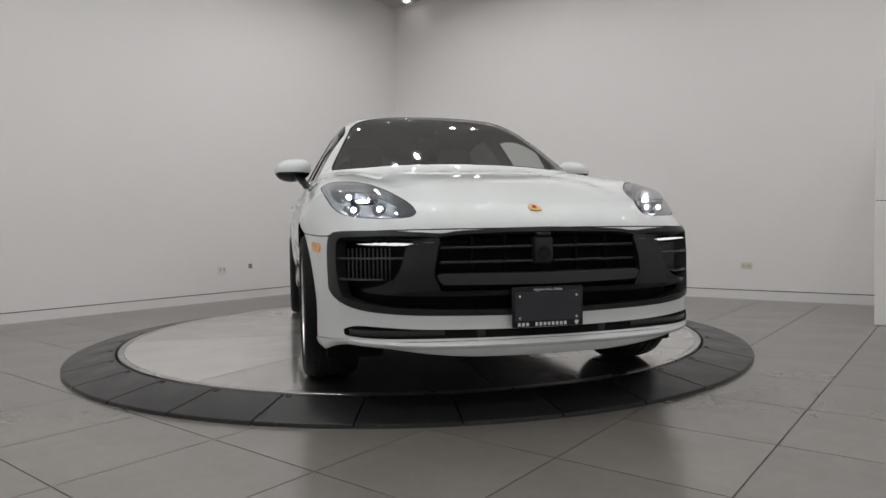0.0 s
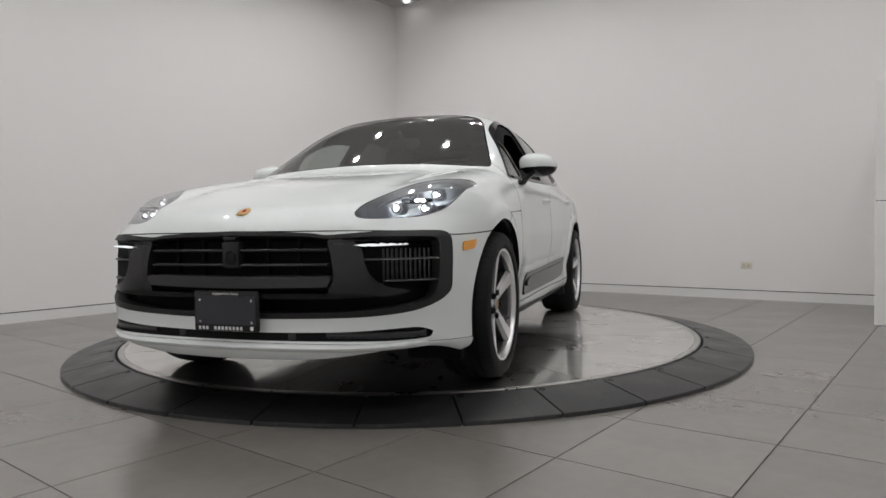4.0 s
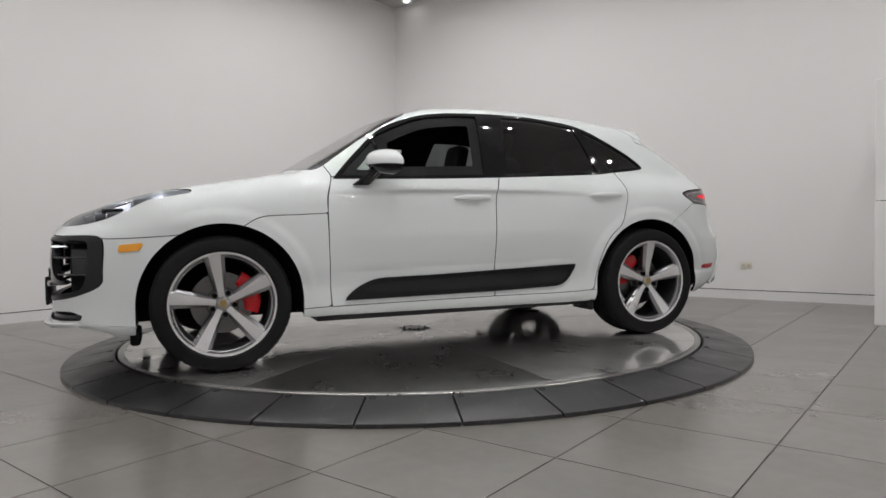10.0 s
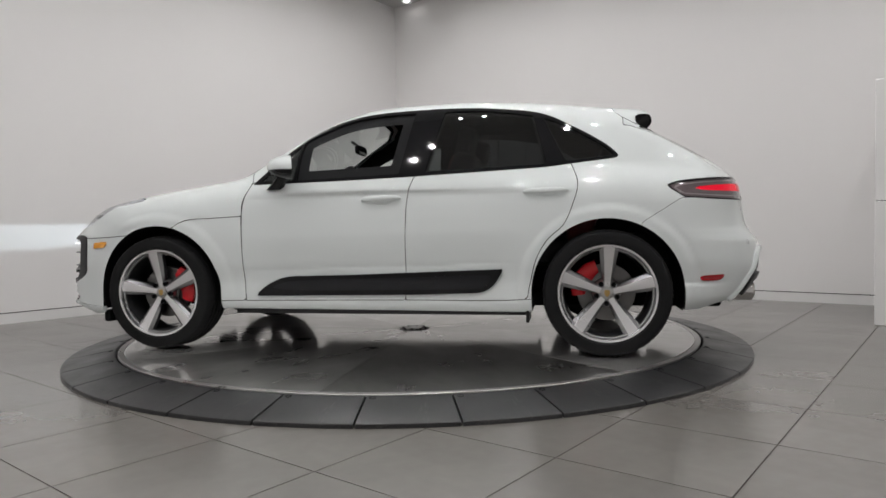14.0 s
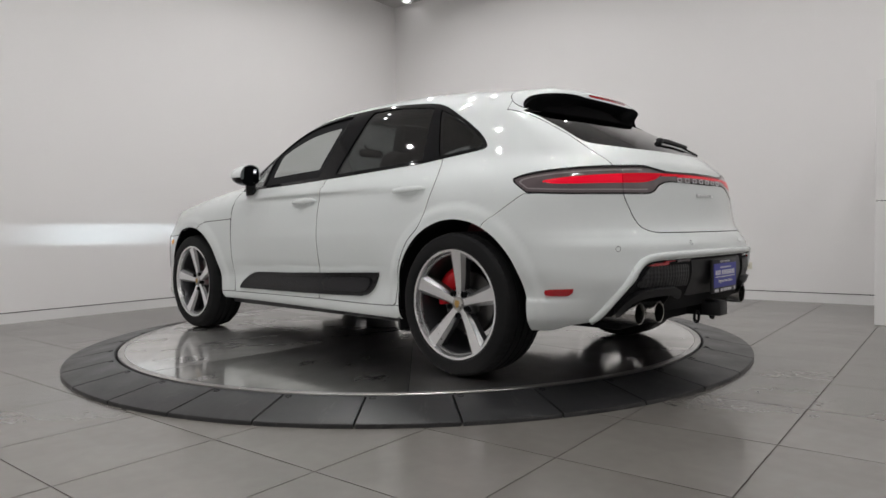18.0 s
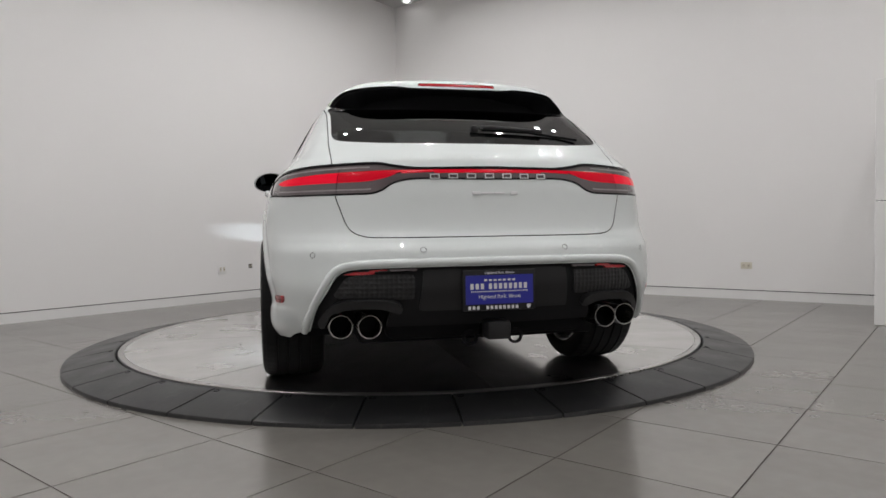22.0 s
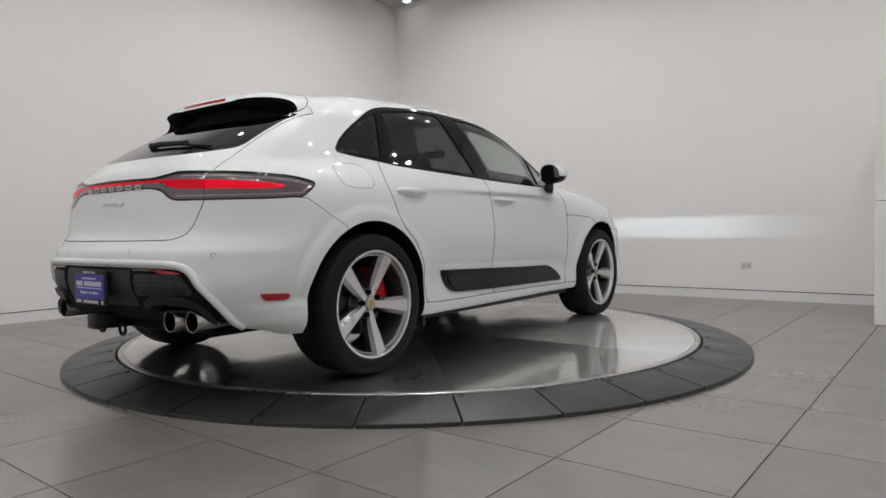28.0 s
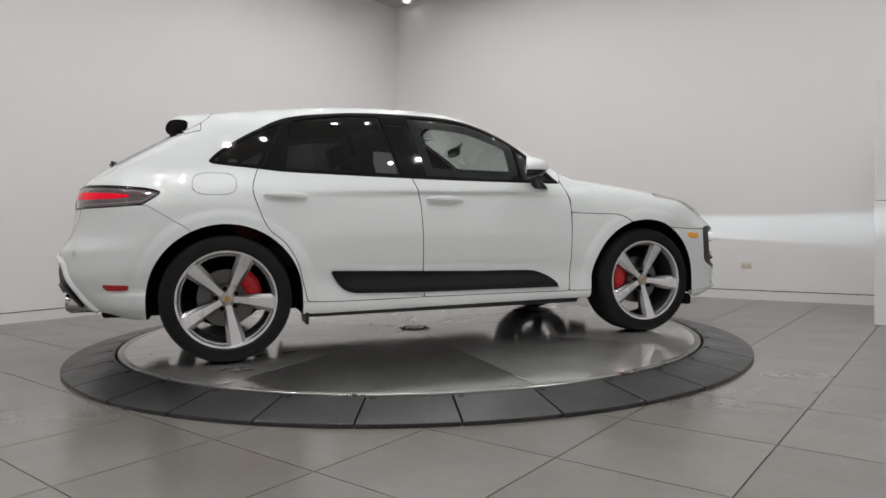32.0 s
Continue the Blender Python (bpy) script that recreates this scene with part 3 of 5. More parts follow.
def split(m, d):
    """Cut a mesh where d = 0: the part where d < 0, and the part where d > 0."""
    V, F = m
    d = np.where(np.abs(d) < 1e-5, 1e-5, d)
    s = d[F] < 0
    c = s.sum(1)
    out = {True: [F[c == 3]], False: [F[c == 0]]}
    extra, base = [], len(V)
    for lone in (True, False):
        T = F[c == (1 if lone else 2)]
        if not len(T):
            continue
        st = (d[T] < 0) == lone
        k = st.argmax(1)
        r = np.arange(len(T))
        a, b, e = T[r, k], T[r, (k + 1) % 3], T[r, (k + 2) % 3]
        for p, q in ((a, b), (a, e)):
            w = (d[p] / (d[p] - d[q]))[:, None]
            extra.append(V[p] + w * (V[q] - V[p]))
        ab = base + np.arange(len(T))
        ae = ab + len(T)
        base += 2 * len(T)
        out[lone].append(np.stack([a, ab, ae], 1))
        out[not lone] += [np.stack([ab, b, e], 1), np.stack([ab, e, ae], 1)]
    W = np.concatenate([V] + extra) if extra else V
    if len(W) > len(V):  # one vertex for each cut edge
        key = np.round(W[len(V):] * 2e4).astype(np.int64)
        _, first, inv = np.unique(key, axis=0, return_index=True, return_inverse=True)
        remap = np.concatenate([np.arange(len(V)), len(V) + first[inv.ravel()]])
    else:
        remap = np.arange(len(W))
    res = []
    for side in (True, False):
        G = remap[np.concatenate(out[side])]
        G = G[(G[:, 0] != G[:, 1]) & (G[:, 1] != G[:, 2]) & (G[:, 0] != G[:, 2])]
        res.append(keep(W, G))
    return res


def smooth_outline(pts, steps=6):
    """A closed curve through points; a point given twice is a corner."""
    p = np.array(pts, float)
    n, out = len(p), []
    for i in range(n):
        a, b, c, d = p[i - 1], p[i], p[(i + 1) % n], p[(i + 2) % n]
        if np.allclose(b, c):
            continue
        m0 = (c - a) / 2 if not np.allclose(a, b) else (c - b) / 2
        m1 = (d - b) / 2 if not np.allclose(c, d) else (c - b) / 2
        lim = np.linalg.norm(c - b)
        m0, m1 = (m * min(1, 1.2 * lim / max(np.linalg.norm(m), 1e-9)) for m in (m0, m1))
        for k in range(steps):
            t = k / steps
            out.append((2 * t ** 3 - 3 * t ** 2 + 1) * b + (t ** 3 - 2 * t ** 2 + t) * m0 + (3 * t ** 2 - 2 * t ** 3) * c + (t ** 3 - t ** 2) * m1)
    return np.array(out)


def depth_in(q, outline):
    """Signed distance of points q (n, 2) to a closed outline, negative inside."""
    d = np.full(len(q), 0.3)
    lo, hi = outline.min(0) - 0.08, outline.max(0) + 0.08
    near = np.flatnonzero(((q > lo) & (q < hi)).all(1))
    a, b = outline, np.roll(outline, -1, 0)
    for i in range(0, len(near), 4000):
        k = near[i:i + 4000]
        p = q[k][:, None]
        ab = (b - a)[None]
        t = np.clip(((p - a) * ab).sum(2) / np.maximum((ab * ab).sum(2), 1e-12), 0, 1)
        dist = np.sqrt((((a + t[..., None] * ab) - p) ** 2).sum(2).min(1))
        up = (a[None, :, 1] > p[..., 1]) != (b[None, :, 1] > p[..., 1])
        xs = a[None, :, 0] + (p[..., 1] - a[None, :, 1]) / np.where(np.abs(ab[..., 1]) < 1e-12, 1e-12, ab[..., 1]) * ab[..., 0]
        odd = (up & (p[..., 0] < xs)).sum(1) % 2 == 1
        d[k] = np.where(odd, -dist, dist)
    return d


def seen_from(V, view):
    a = np.abs(V[:, 0])
    if view == "side":
        return np.stack([V[:, 1], V[:, 2]], 1)
    if view == "wrap":  # unrolled round the rear corner
        return np.stack([a + np.maximum(V[:, 1] + 0.78, 0), V[:, 2]], 1)
    if view == "top":
        return np.stack([a, V[:, 1]], 1)
    return np.stack([a, V[:, 2]], 1)


def cut(m, view, pts, gap=0.0, limit=None):
    """Take the piece inside an outline from a mesh; half the gap is lost on each side. Returns the piece and the rest."""
    line = smooth_outline(pts)

    def field(V):
        d = depth_in(seen_from(V, view), line)
        return np.maximum(d, limit(V)) if limit else d
    piece = split(m, field(m[0]) + gap)[0]
    rest = split(m, field(m[0]) - gap)[1]
    return piece, rest


def skin_object(name, m, mat, parent, label="", flange=0.012, push=0.0):
    """A panel of the skin as an object, with its edges turned in."""
    V, F = m
    n = slope(V)
    V = V + n * push
    E = np.concatenate([F[:, [0, 1]], F[:, [1, 2]], F[:, [2, 0]]])
    key = np.sort(E, 1)
    _, inv, count = np.unique(key[:, 0] * (len(V) + 1) + key[:, 1], return_inverse=True, return_counts=True)
    rim = E[count[inv.ravel()] == 1]
    allV, allF, allN = [V], [F], [n]
    if flange and len(rim):
        a, b = rim[:, 0], rim[:, 1]
        side = np.cross(V[b] - V[a], n[a])
        side /= np.maximum(np.linalg.norm(side, axis=1), 1e-9)[:, None]
        if flange < 0:  # walls of a recess, seen from inside
            side = -side
        k, base = len(rim), len(V)
        allV += [V[a], V[b], V[a] - n[a] * flange, V[b] - n[b] * flange]
        allN += [side] * 4
        i = base + np.arange(k)
        allF += [np.stack([i + k, i, i + 2 * k], 1), np.stack([i + k, i + 2 * k, i + 3 * k], 1)]
    W, G, M = np.concatenate(allV), np.concatenate(allF), np.concatenate(allN)
    me = bpy.data.meshes.new(name)
    me.from_pydata(W.tolist(), [], G.tolist())
    me.shade_smooth()
    me.normals_split_custom_set_from_vertices(M.tolist())
    me.materials.append(mat)
    if flange > 0 and mat is PAINT and name not in ("bumper_edge", "front_lip"):  # turned-in edges of painted panels are black, for the shade in the gaps
        me.materials.append(GAP_DARK)
        turned = np.zeros(len(G), np.int32)
        turned[len(F):] = 1
        me.polygons.foreach_set("material_index", turned)
    ob = new(name, me)
    ob.parent = parent
    if label:
        tagged(ob, label)
    return ob


def merged(a, b):
    return np.concatenate([a[0], b[0]]), np.concatenate([a[1], b[1] + len(a[0])])


def halves(m):
    V, F = m
    left = V[F][:, :, 0].mean(1) < 0
    return keep(V, F[left]), keep(V, F[~left])


CAR = tagged(new("car"), "white compact luxury crossover car with silver five-spoke wheels", "car")


HEADLIGHTS = []


def car_body():
    shell = surface((-1.06, -1.12, 0.10), (1.06, 3.86, 1.70), 0.017)
    outer = lambda V: 0.45 - np.abs(V[:, 0])
    # wheel openings, open at the bottom
    for yc in (0.0, AXLE_F):
        V = shell[0]
        r = np.hypot(V[:, 1] - yc, np.maximum(V[:, 2] - WHEEL_R, 0)) - 0.428
        shell = split(shell, np.maximum(r, outer(V)))[1]
    # underside off
    V = shell[0]
    shell = split(shell, np.minimum(slope(V)[:, 2] + 0.75, np.where(V[:, 1] < -0.33, V[:, 2] - 0.268, 1.0)))[1]
    inner = shell
    whole = shell
    # --- glass ---
    dlo = [(2.185, 1.047), (2.185, 1.047), (2.03, 1.208), (1.832, 1.377), (1.606, 1.468), (1.382, 1.506), (1.108, 1.517), (0.928, 1.517), (0.70, 1.506), (0.39, 1.462), (0.178, 1.359), (0.0, 1.246), (-0.078, 1.170), (-0.06, 1.152), (0.207, 1.120), (0.362, 1.103), (1.124, 1.068), (1.7, 1.052)]
    band, shell = cut(shell, "side", dlo, 0.002, lambda V: 0.4 - np.abs(V[:, 0]))
    front = [(1.885, 1.064), (1.885, 1.064), (1.885, 1.318), (1.85, 1.348), (1.606, 1.448), (1.382, 1.486), (1.162, 1.495), (1.162, 1.495), (1.225, 1.085), (1.225, 1.085)]
    wing = [(2.135, 1.068), (2.135, 1.068), (2.02, 1.192), (1.905, 1.298), (1.905, 1.298), (1.905, 1.067), (1.905, 1.067)]
    rear = [(0.972, 1.494), (0.972, 1.494), (1.062, 1.094), (1.062, 1.094), (0.337, 1.122), (0.337, 1.122), (0.418, 1.444), (0.418, 1.444), (0.70, 1.486)]
    quarter = [(0.362, 1.430), (0.362, 1.430), (0.226, 1.138), (0.226, 1.138), (-0.045, 1.168), (-0.052, 1.180), (0.01, 1.236), (0.185, 1.345)]
    for name, line, mat, label in (("front_side_window", front, DOOR_GLASS, "lightly tinted raised front window"), ("front_quarter_window", wing, DOOR_GLASS, "small fixed triangular front window"),
                                   ("rear_side_window", rear, PRIVACY, "dark privacy glass of the rear door"), ("rear_quarter_window", quarter, PRIVACY, "dark privacy glass of the rear quarter")):
        panes, band = cut(band, "side", line)
        inner = cut(inner, "side", line, -0.066 if name == "front_side_window" else -0.045 if name == "front_quarter_window" else -0.012, lambda V: 0.4 - np.abs(V[:, 0]))[1]
        for i, half in enumerate(halves(panes)):
            if name != "front_side_window" or i == 1:  # the driver's window is down
                skin_object(name, half, mat, CAR, label, 0, -0.006)
    for half in halves(band):
        skin_object("window_surround", half, GLOSS_BLACK, CAR, "gloss black window surround", 0.02)
    half_screen = [(0.34, 1.543), (0.512, 1.500), (0.568, 1.455), (0.598, 1.412), (0.687, 1.25), (0.748, 1.135), (0.745, 1.105), (0.4, 1.128)]
    screen = [(0.0, 1.558)] + half_screen + [(0.0, 1.138)] + [(-x, z) for x, z in half_screen[::-1]]
    ahead = lambda V: 1.45 - V[:, 1]
    glass, shell = cut(shell, "end", screen, 0.0, ahead)
    inner = cut(inner, "end", screen, 0.008, ahead)[1]
    black, glass = split(glass, -(depth_in(seen_from(glass[0], "end"), smooth_outline(screen)) + 0.007))
    skin_object("windscreen", glass, CAR_GLASS, CAR, "clear raked windscreen", 0, -0.002)
    skin_object("windscreen_border", black, GLOSS_BLACK, CAR, "black windscreen edge band", 0.008, -0.002)
    # --- rear end ---
    behind = lambda V: V[:, 1] + 0.12
    lamp = [(-0.2, 1.006), (0.30, 1.006), (0.40, 1.018), (0.47, 1.030), (0.63, 1.027), (0.962, 1.018), (1.20, 1.004), (1.30, 0.988), (1.338, 0.966), (1.264, 0.906), (1.264, 0.906), (0.992, 0.894), (0.52, 0.893), (0.46, 0.905), (0.40, 0.940), (0.30, 0.955), (-0.2, 0.955)]
    lamps, shell = cut(shell, "wrap", lamp, 0.0015, behind)
    red = [(-0.2, 0.996), (0.34, 0.996), (0.46, 0.994), (0.64, 0.988), (0.962, 0.976), (1.12, 0.966), (1.17, 0.956), (1.15, 0.949), (1.08, 0.944), (0.962, 0.942), (0.64, 0.944), (0.52, 0.948), (0.44, 0.962), (0.38, 0.980), (-0.2, 0.980)]
    stripe, lamps = cut(lamps, "wrap", red, 0.0005)
    border, lamps = split(lamps, -(depth_in(seen_from(lamps[0], "wrap"), smooth_outline(lamp)) + 0.006 + 0.004 * (lamps[0][:, 2] > 0.98)))
    edge = lambda m: depth_in(seen_from(m[0], "wrap"), smooth_outline(lamp))
    ends, middle = split(lamps, 0.50 - np.abs(lamps[0][:, 0]))
    inside, rand = split(ends, edge(ends) + 0.018)
    core, bezel = split(inside, edge(inside) + 0.0245)
    for half in halves(bezel):
        skin_object("lamp_bezel", half, BEZEL, CAR, "grey inner outline of the tail light", 0.004, -0.0015)
    lamps = merged(merged(middle, rand), core)
    seam = lambda m: np.abs(m[0][:, 0]) + np.maximum(m[0][:, 1] + 0.78, 0) - 0.648
    skin_object("tail_light", split(lamps, seam(lamps) + 0.002)[0], SMOKED, CAR, "full-width smoked tail light of the tailgate", 0.02, -0.002)
    for half in halves(split(lamps, seam(lamps) - 0.002)[1]):
        skin_object("corner_light", half, SMOKED, CAR, "smoked tail light at the body corner", 0.02, -0.002)
    skin_object("tail_light_border", border, GLOSS_BLACK, CAR, "gloss black border of the tail light", 0.02, 0.002)
    wrapped = lambda m: np.abs(m[0][:, 0]) + np.maximum(m[0][:, 1] + 0.78, 0)
    centre, ends = split(stripe, wrapped(stripe) - 0.37)
    inner_bars, outer_bars = split(ends, wrapped(ends) - 0.645)[0], split(ends, wrapped(ends) - 0.651)[1]
    skin_object("centre_strip", centre, TAIL_FAINT, CAR, "faintly lit dark red strip between the tail lights", 0.006, -0.001)
    for half in halves(inner_bars):
        skin_object("light_strip", half, TAIL_DIM, CAR, "dimly glowing red tail light bar", 0.006, -0.001)
    for half in halves(outer_bars):
        skin_object("light_strip", half, TAIL_GLOW, CAR, "glowing red tail light bar", 0.006, -0.001)
    wing_line = [(-0.055, 1.62), (-0.055, 1.62), (-0.06, 1.49), (-0.10, 1.43), (-0.20, 1.365), (-0.33, 1.335), (-0.5, 1.335), (-0.5, 1.335), (-0.5, 1.62), (-0.5, 1.62)]
    spoiler, shell = cut(shell, "side", wing_line, 0.0015)
    half_hollow = [(0.57, 1.328), (0.618, 1.343), (0.608, 1.390), (0.552, 1.434), (0.42, 1.449), (0.30, 1.451), (0.24, 1.444)]
    hollow = [(0.0, 1.330)] + half_hollow + [(0.0, 1.440)] + [(-x, z) for x, z in half_hollow[::-1]]
    aft = lambda V: V[:, 1] + 0.18
    under, spoiler = cut(spoiler, "end", hollow, 0.0, aft)
    inner = cut(inner, "end", hollow, -0.004, aft)[1]
    skin_object("spoiler_underside", under, BLACK, CAR, "black hollow underside of the roof spoiler", -0.11, -0.11)
    stop, spoiler = cut(spoiler, "end", [(0.0, 1.468), (0.19, 1.468), (0.205, 1.461), (0.19, 1.452), (0.0, 1.452), (-0.19, 1.452), (-0.205, 1.461), (-0.19, 1.468)], 0.0005, aft)
    skin_object("brake_light", stop, RED_LENS, CAR, "dark red third brake light, unlit", 0.006, -0.001)
    skin_object("roof_spoiler", spoiler, PAINT, CAR, "white roof spoiler", 0.02)
    gate = [(0.0, 0.712), (0.45, 0.713), (0.54, 0.720), (0.594, 0.752), (0.625, 0.83), (0.645, 0.90), (0.652, 1.047), (0.652, 1.047), (0.655, 1.13), (0.655, 1.13), (0.642, 1.30), (0.630, 1.42), (0.0, 1.47), (-0.630, 1.42), (-0.642, 1.30), (-0.655, 1.13), (-0.655, 1.13), (-0.652, 1.047), (-0.652, 1.047), (-0.645, 0.90), (-0.625, 0.83), (-0.594, 0.752), (-0.54, 0.720), (-0.45, 0.713)]
    hatch, shell = cut(shell, "end", gate, 0.002, behind)
    pane = [(0.0, 1.118), (0.4, 1.122), (0.60, 1.140), (0.635, 1.165), (0.632, 1.23), (0.626, 1.30), (0.622, 1.352), (0.3, 1.352), (0.0, 1.350), (-0.3, 1.352), (-0.622, 1.352), (-0.626, 1.30), (-0.632, 1.23), (-0.635, 1.165), (-0.60, 1.140), (-0.4, 1.122)]
    rear_glass, hatch = cut(hatch, "end", pane)
    inner = cut(inner, "end", pane, 0.006, behind)[1]
    skin_object("tailgate", hatch, PAINT, CAR, "white tailgate")
    skin_object("rear_window", rear_glass, PRIVACY, CAR, "dark rear window", 0, -0.003)
    # --- nose ---
    lamp_f = [(0.515, 0.822), (0.54, 0.798), (0.62, 0.792), (0.75, 0.800), (0.822, 0.832), (0.858, 0.898), (0.866, 0.946), (0.845, 0.973), (0.79, 0.981), (0.69, 0.969), (0.61, 0.934), (0.545, 0.876)]
    nosed = lambda V: 2.95 - V[:, 1]
    covers, shell = cut(shell, "end", lamp_f, 0.0015, nosed)
    inner = cut(inner, "end", lamp_f, -0.002, nosed)[1]
    for half in halves(covers):
        lamp_unit = skin_object("headlight", half, REFLECTOR, CAR, "headlight with four lit round lamps", -0.105, -0.106)
        skin_object("headlight_cover", half, LAMP_COVER, lamp_unit, "clear headlight cover", 0.0, -0.001)
        HEADLIGHTS.append(lamp_unit)
    mask = [(0.0, 0.748), (0.36, 0.736), (0.43, 0.727), (0.63, 0.740), (0.825, 0.741), (0.858, 0.726), (0.868, 0.68), (0.868, 0.56), (0.856, 0.475), (0.78, 0.425), (0.62, 0.402), (0.40, 0.392), (0.0, 0.386), (-0.40, 0.392), (-0.62, 0.402), (-0.78, 0.425), (-0.856, 0.475), (-0.868, 0.56), (-0.868, 0.68), (-0.858, 0.726), (-0.825, 0.741), (-0.63, 0.740), (-0.43, 0.727), (-0.36, 0.736)]
    face, shell = cut(shell, "end", mask, 0.001, nosed)
    inner = cut(inner, "end", mask, -0.012, nosed)[1]
    slot = [(0.0, 0.330), (0.48, 0.337), (0.76, 0.352), (0.815, 0.330), (0.80, 0.306), (0.48, 0.300), (0.0, 0.298), (-0.48, 0.300), (-0.80, 0.306), (-0.815, 0.330), (-0.76, 0.352), (-0.48, 0.337)]
    grin, shell = cut(shell, "end", slot, 0.0, nosed)
    skin_object("lower_intake", grin, SATIN_BLACK, CAR, "black lower intake slot", 0.02, -0.022)
    # --- panels, from the side ---
    hood = [(2.232, 0.846), (2.232, 0.846), (2.41, 0.838), (2.60, 0.827), (2.70, 0.775), (2.70, 0.775), (3.05, 0.733), (3.05, 0.733), (3.35, 0.722), (3.60, 0.742), (3.9, 0.748), (3.9, 0.748), (3.9, 1.3), (3.9, 1.3), (2.25, 1.3), (2.25, 1.3), (2.215, 1.12), (2.194, 1.06), (2.230, 0.942)]
    bonnet, shell = cut(shell, "side", hood, 0.0023)
    skin_object("hood", bonnet, PAINT, CAR, "white clamshell hood")
    bumper, shell = cut(shell, "side", [(3.0, 0.78), (3.0, 0.78), (3.9, 0.78), (3.9, 0.78), (3.9, 0.05), (3.9, 0.05), (3.0, 0.05), (3.0, 0.05)], 0.0)
    lip, bumper = cut(bumper, "side", [(3.12, 0.262), (3.12, 0.262), (3.45, 0.285), (3.60, 0.288), (3.9, 0.288), (3.9, 0.288), (3.9, 0.05), (3.9, 0.05), (3.12, 0.05), (3.12, 0.05)], 0.0012)
    skin_object("front_lip", lip, PAINT, CAR, "white front lip below the bumper", 0.03, 0.006)
    skin_object("front_bumper", bumper, PAINT, CAR, "white front bumper")
    fender, shell = cut(shell, "side", [(2.238, 0.90), (2.238, 0.90), (2.8, 0.90), (2.8, 0.90), (2.8, 0.31), (2.8, 0.31), (2.218, 0.316), (2.218, 0.316), (2.226, 0.488), (2.232, 0.72)], 0.0023)
    for half in halves(fender):
        skin_object("front_fender", half, PAINT, CAR, "white front fender")
    door_f = [(2.19, 1.06), (2.19, 1.06), (2.226, 0.942), (2.232, 0.82), (2.226, 0.488), (2.217, 0.315), (2.217, 0.315), (1.182, 0.322), (1.182, 0.322), (1.176, 0.7), (1.162, 0.948), (1.115, 1.09), (1.115, 1.09)]
    door_r = [(1.115, 1.09), (1.115, 1.09), (1.162, 0.948), (1.176, 0.7), (1.182, 0.322), (1.182, 0.322), (0.472, 0.328), (0.44, 0.40), (0.40, 0.56), (0.33, 0.68), (0.24, 0.762), (0.185, 0.887), (0.158, 1.006), (0.20, 1.14), (0.20, 1.14)]
    doors = []
    for name, line, label in (("front_door", door_f, "white front door"), ("rear_door", door_r, "white rear door")):
        leaf, shell = cut(shell, "side", line, 0.0023)
        doors += [skin_object(name, half, PAINT, CAR, label) for half in halves(leaf)]
    sill, shell = cut(shell, "side", [(2.6, 0.322), (2.6, 0.322), (0.3, 0.33), (0.3, 0.33), (0.3, 0.05), (0.3, 0.05), (2.6, 0.05), (2.6, 0.05)], 0.0015)
    for half in halves(sill):
        skin_object("sill", half, PAINT, CAR, "white sill panel")
    # rear bumper and its black lower insert
    dark = [(0.0, 0.592), (0.335, 0.591), (0.58, 0.585), (0.645, 0.562), (0.69, 0.49), (0.735, 0.40), (0.76, 0.25), (0.76, 0.05), (0.76, 0.05), (-0.76, 0.05), (-0.76, 0.05), (-0.76, 0.25), (-0.735, 0.40), (-0.69, 0.49), (-0.645, 0.562), (-0.58, 0.585), (-0.335, 0.591)]
    insert, shell = cut(shell, "end", dark, 0.001, lambda V: V[:, 1] + 0.55)
    bay = [(0.45, 0.425), (0.62, 0.42), (0.69, 0.37), (0.705, 0.30), (0.705, 0.22), (0.705, 0.22), (0.455, 0.22), (0.455, 0.22), (0.45, 0.36)]
    insert = cut(insert, "end", bay)[1]
    inner = cut(inner, "end", bay, 0.0, lambda V: V[:, 1] + 0.55)[1]
    skin_object("rear_diffuser", insert, SATIN_BLACK, CAR, "black lower rear bumper insert", 0.02, -0.02)
    rump, shell = cut(shell, "side", [(-0.19, 0.765), (-0.19, 0.765), (-0.41, 0.902), (-0.41, 0.902), (-1.2, 0.902), (-1.2, 0.902), (-1.2, 0.05), (-1.2, 0.05), (-0.19, 0.05), (-0.19, 0.05)], 0.0013)
    skin_object("rear_bumper", rump, PAINT, CAR, "white rear bumper")
    flap = [(-0.172, 1.027), (-0.165, 1.062), (-0.13, 1.088), (-0.05, 1.093), (0.03, 1.088), (0.062, 1.062), (0.068, 1.027), (0.062, 0.99), (0.03, 0.966), (-0.05, 0.960), (-0.13, 0.966), (-0.165, 0.99)]
    filler, shell = cut(shell, "side", flap, 0.0012, lambda V: 0.5 - V[:, 0])
    skin_object("fuel_flap", filler, PAINT, CAR, "white rounded fuel flap")
    skin_object("body_shell", shell, PAINT, CAR, "white roof, pillars and rear quarters")
    skin_object("inner_shell", inner, LINER, CAR, "black inner shell behind the panels", 0, -0.016)
    # trim laid on the skin
    blade = [(2.15, 0.345), (2.15, 0.345), (2.079, 0.409), (1.959, 0.461), (1.80, 0.470), (1.574, 0.474), (1.182, 0.487), (0.592, 0.507), (0.592, 0.507), (0.60, 0.485), (0.653, 0.406), (0.724, 0.369), (0.85, 0.362), (1.175, 0.353)]
    infill = [(2.03, 0.392), (1.95, 0.430), (1.80, 0.444), (1.574, 0.449), (1.182, 0.460), (0.70, 0.474), (0.66, 0.462), (0.69, 0.408), (0.75, 0.388), (1.175, 0.382), (1.8, 0.378)]
    strip, _ = cut(whole, "side", blade, 0.0, outer)
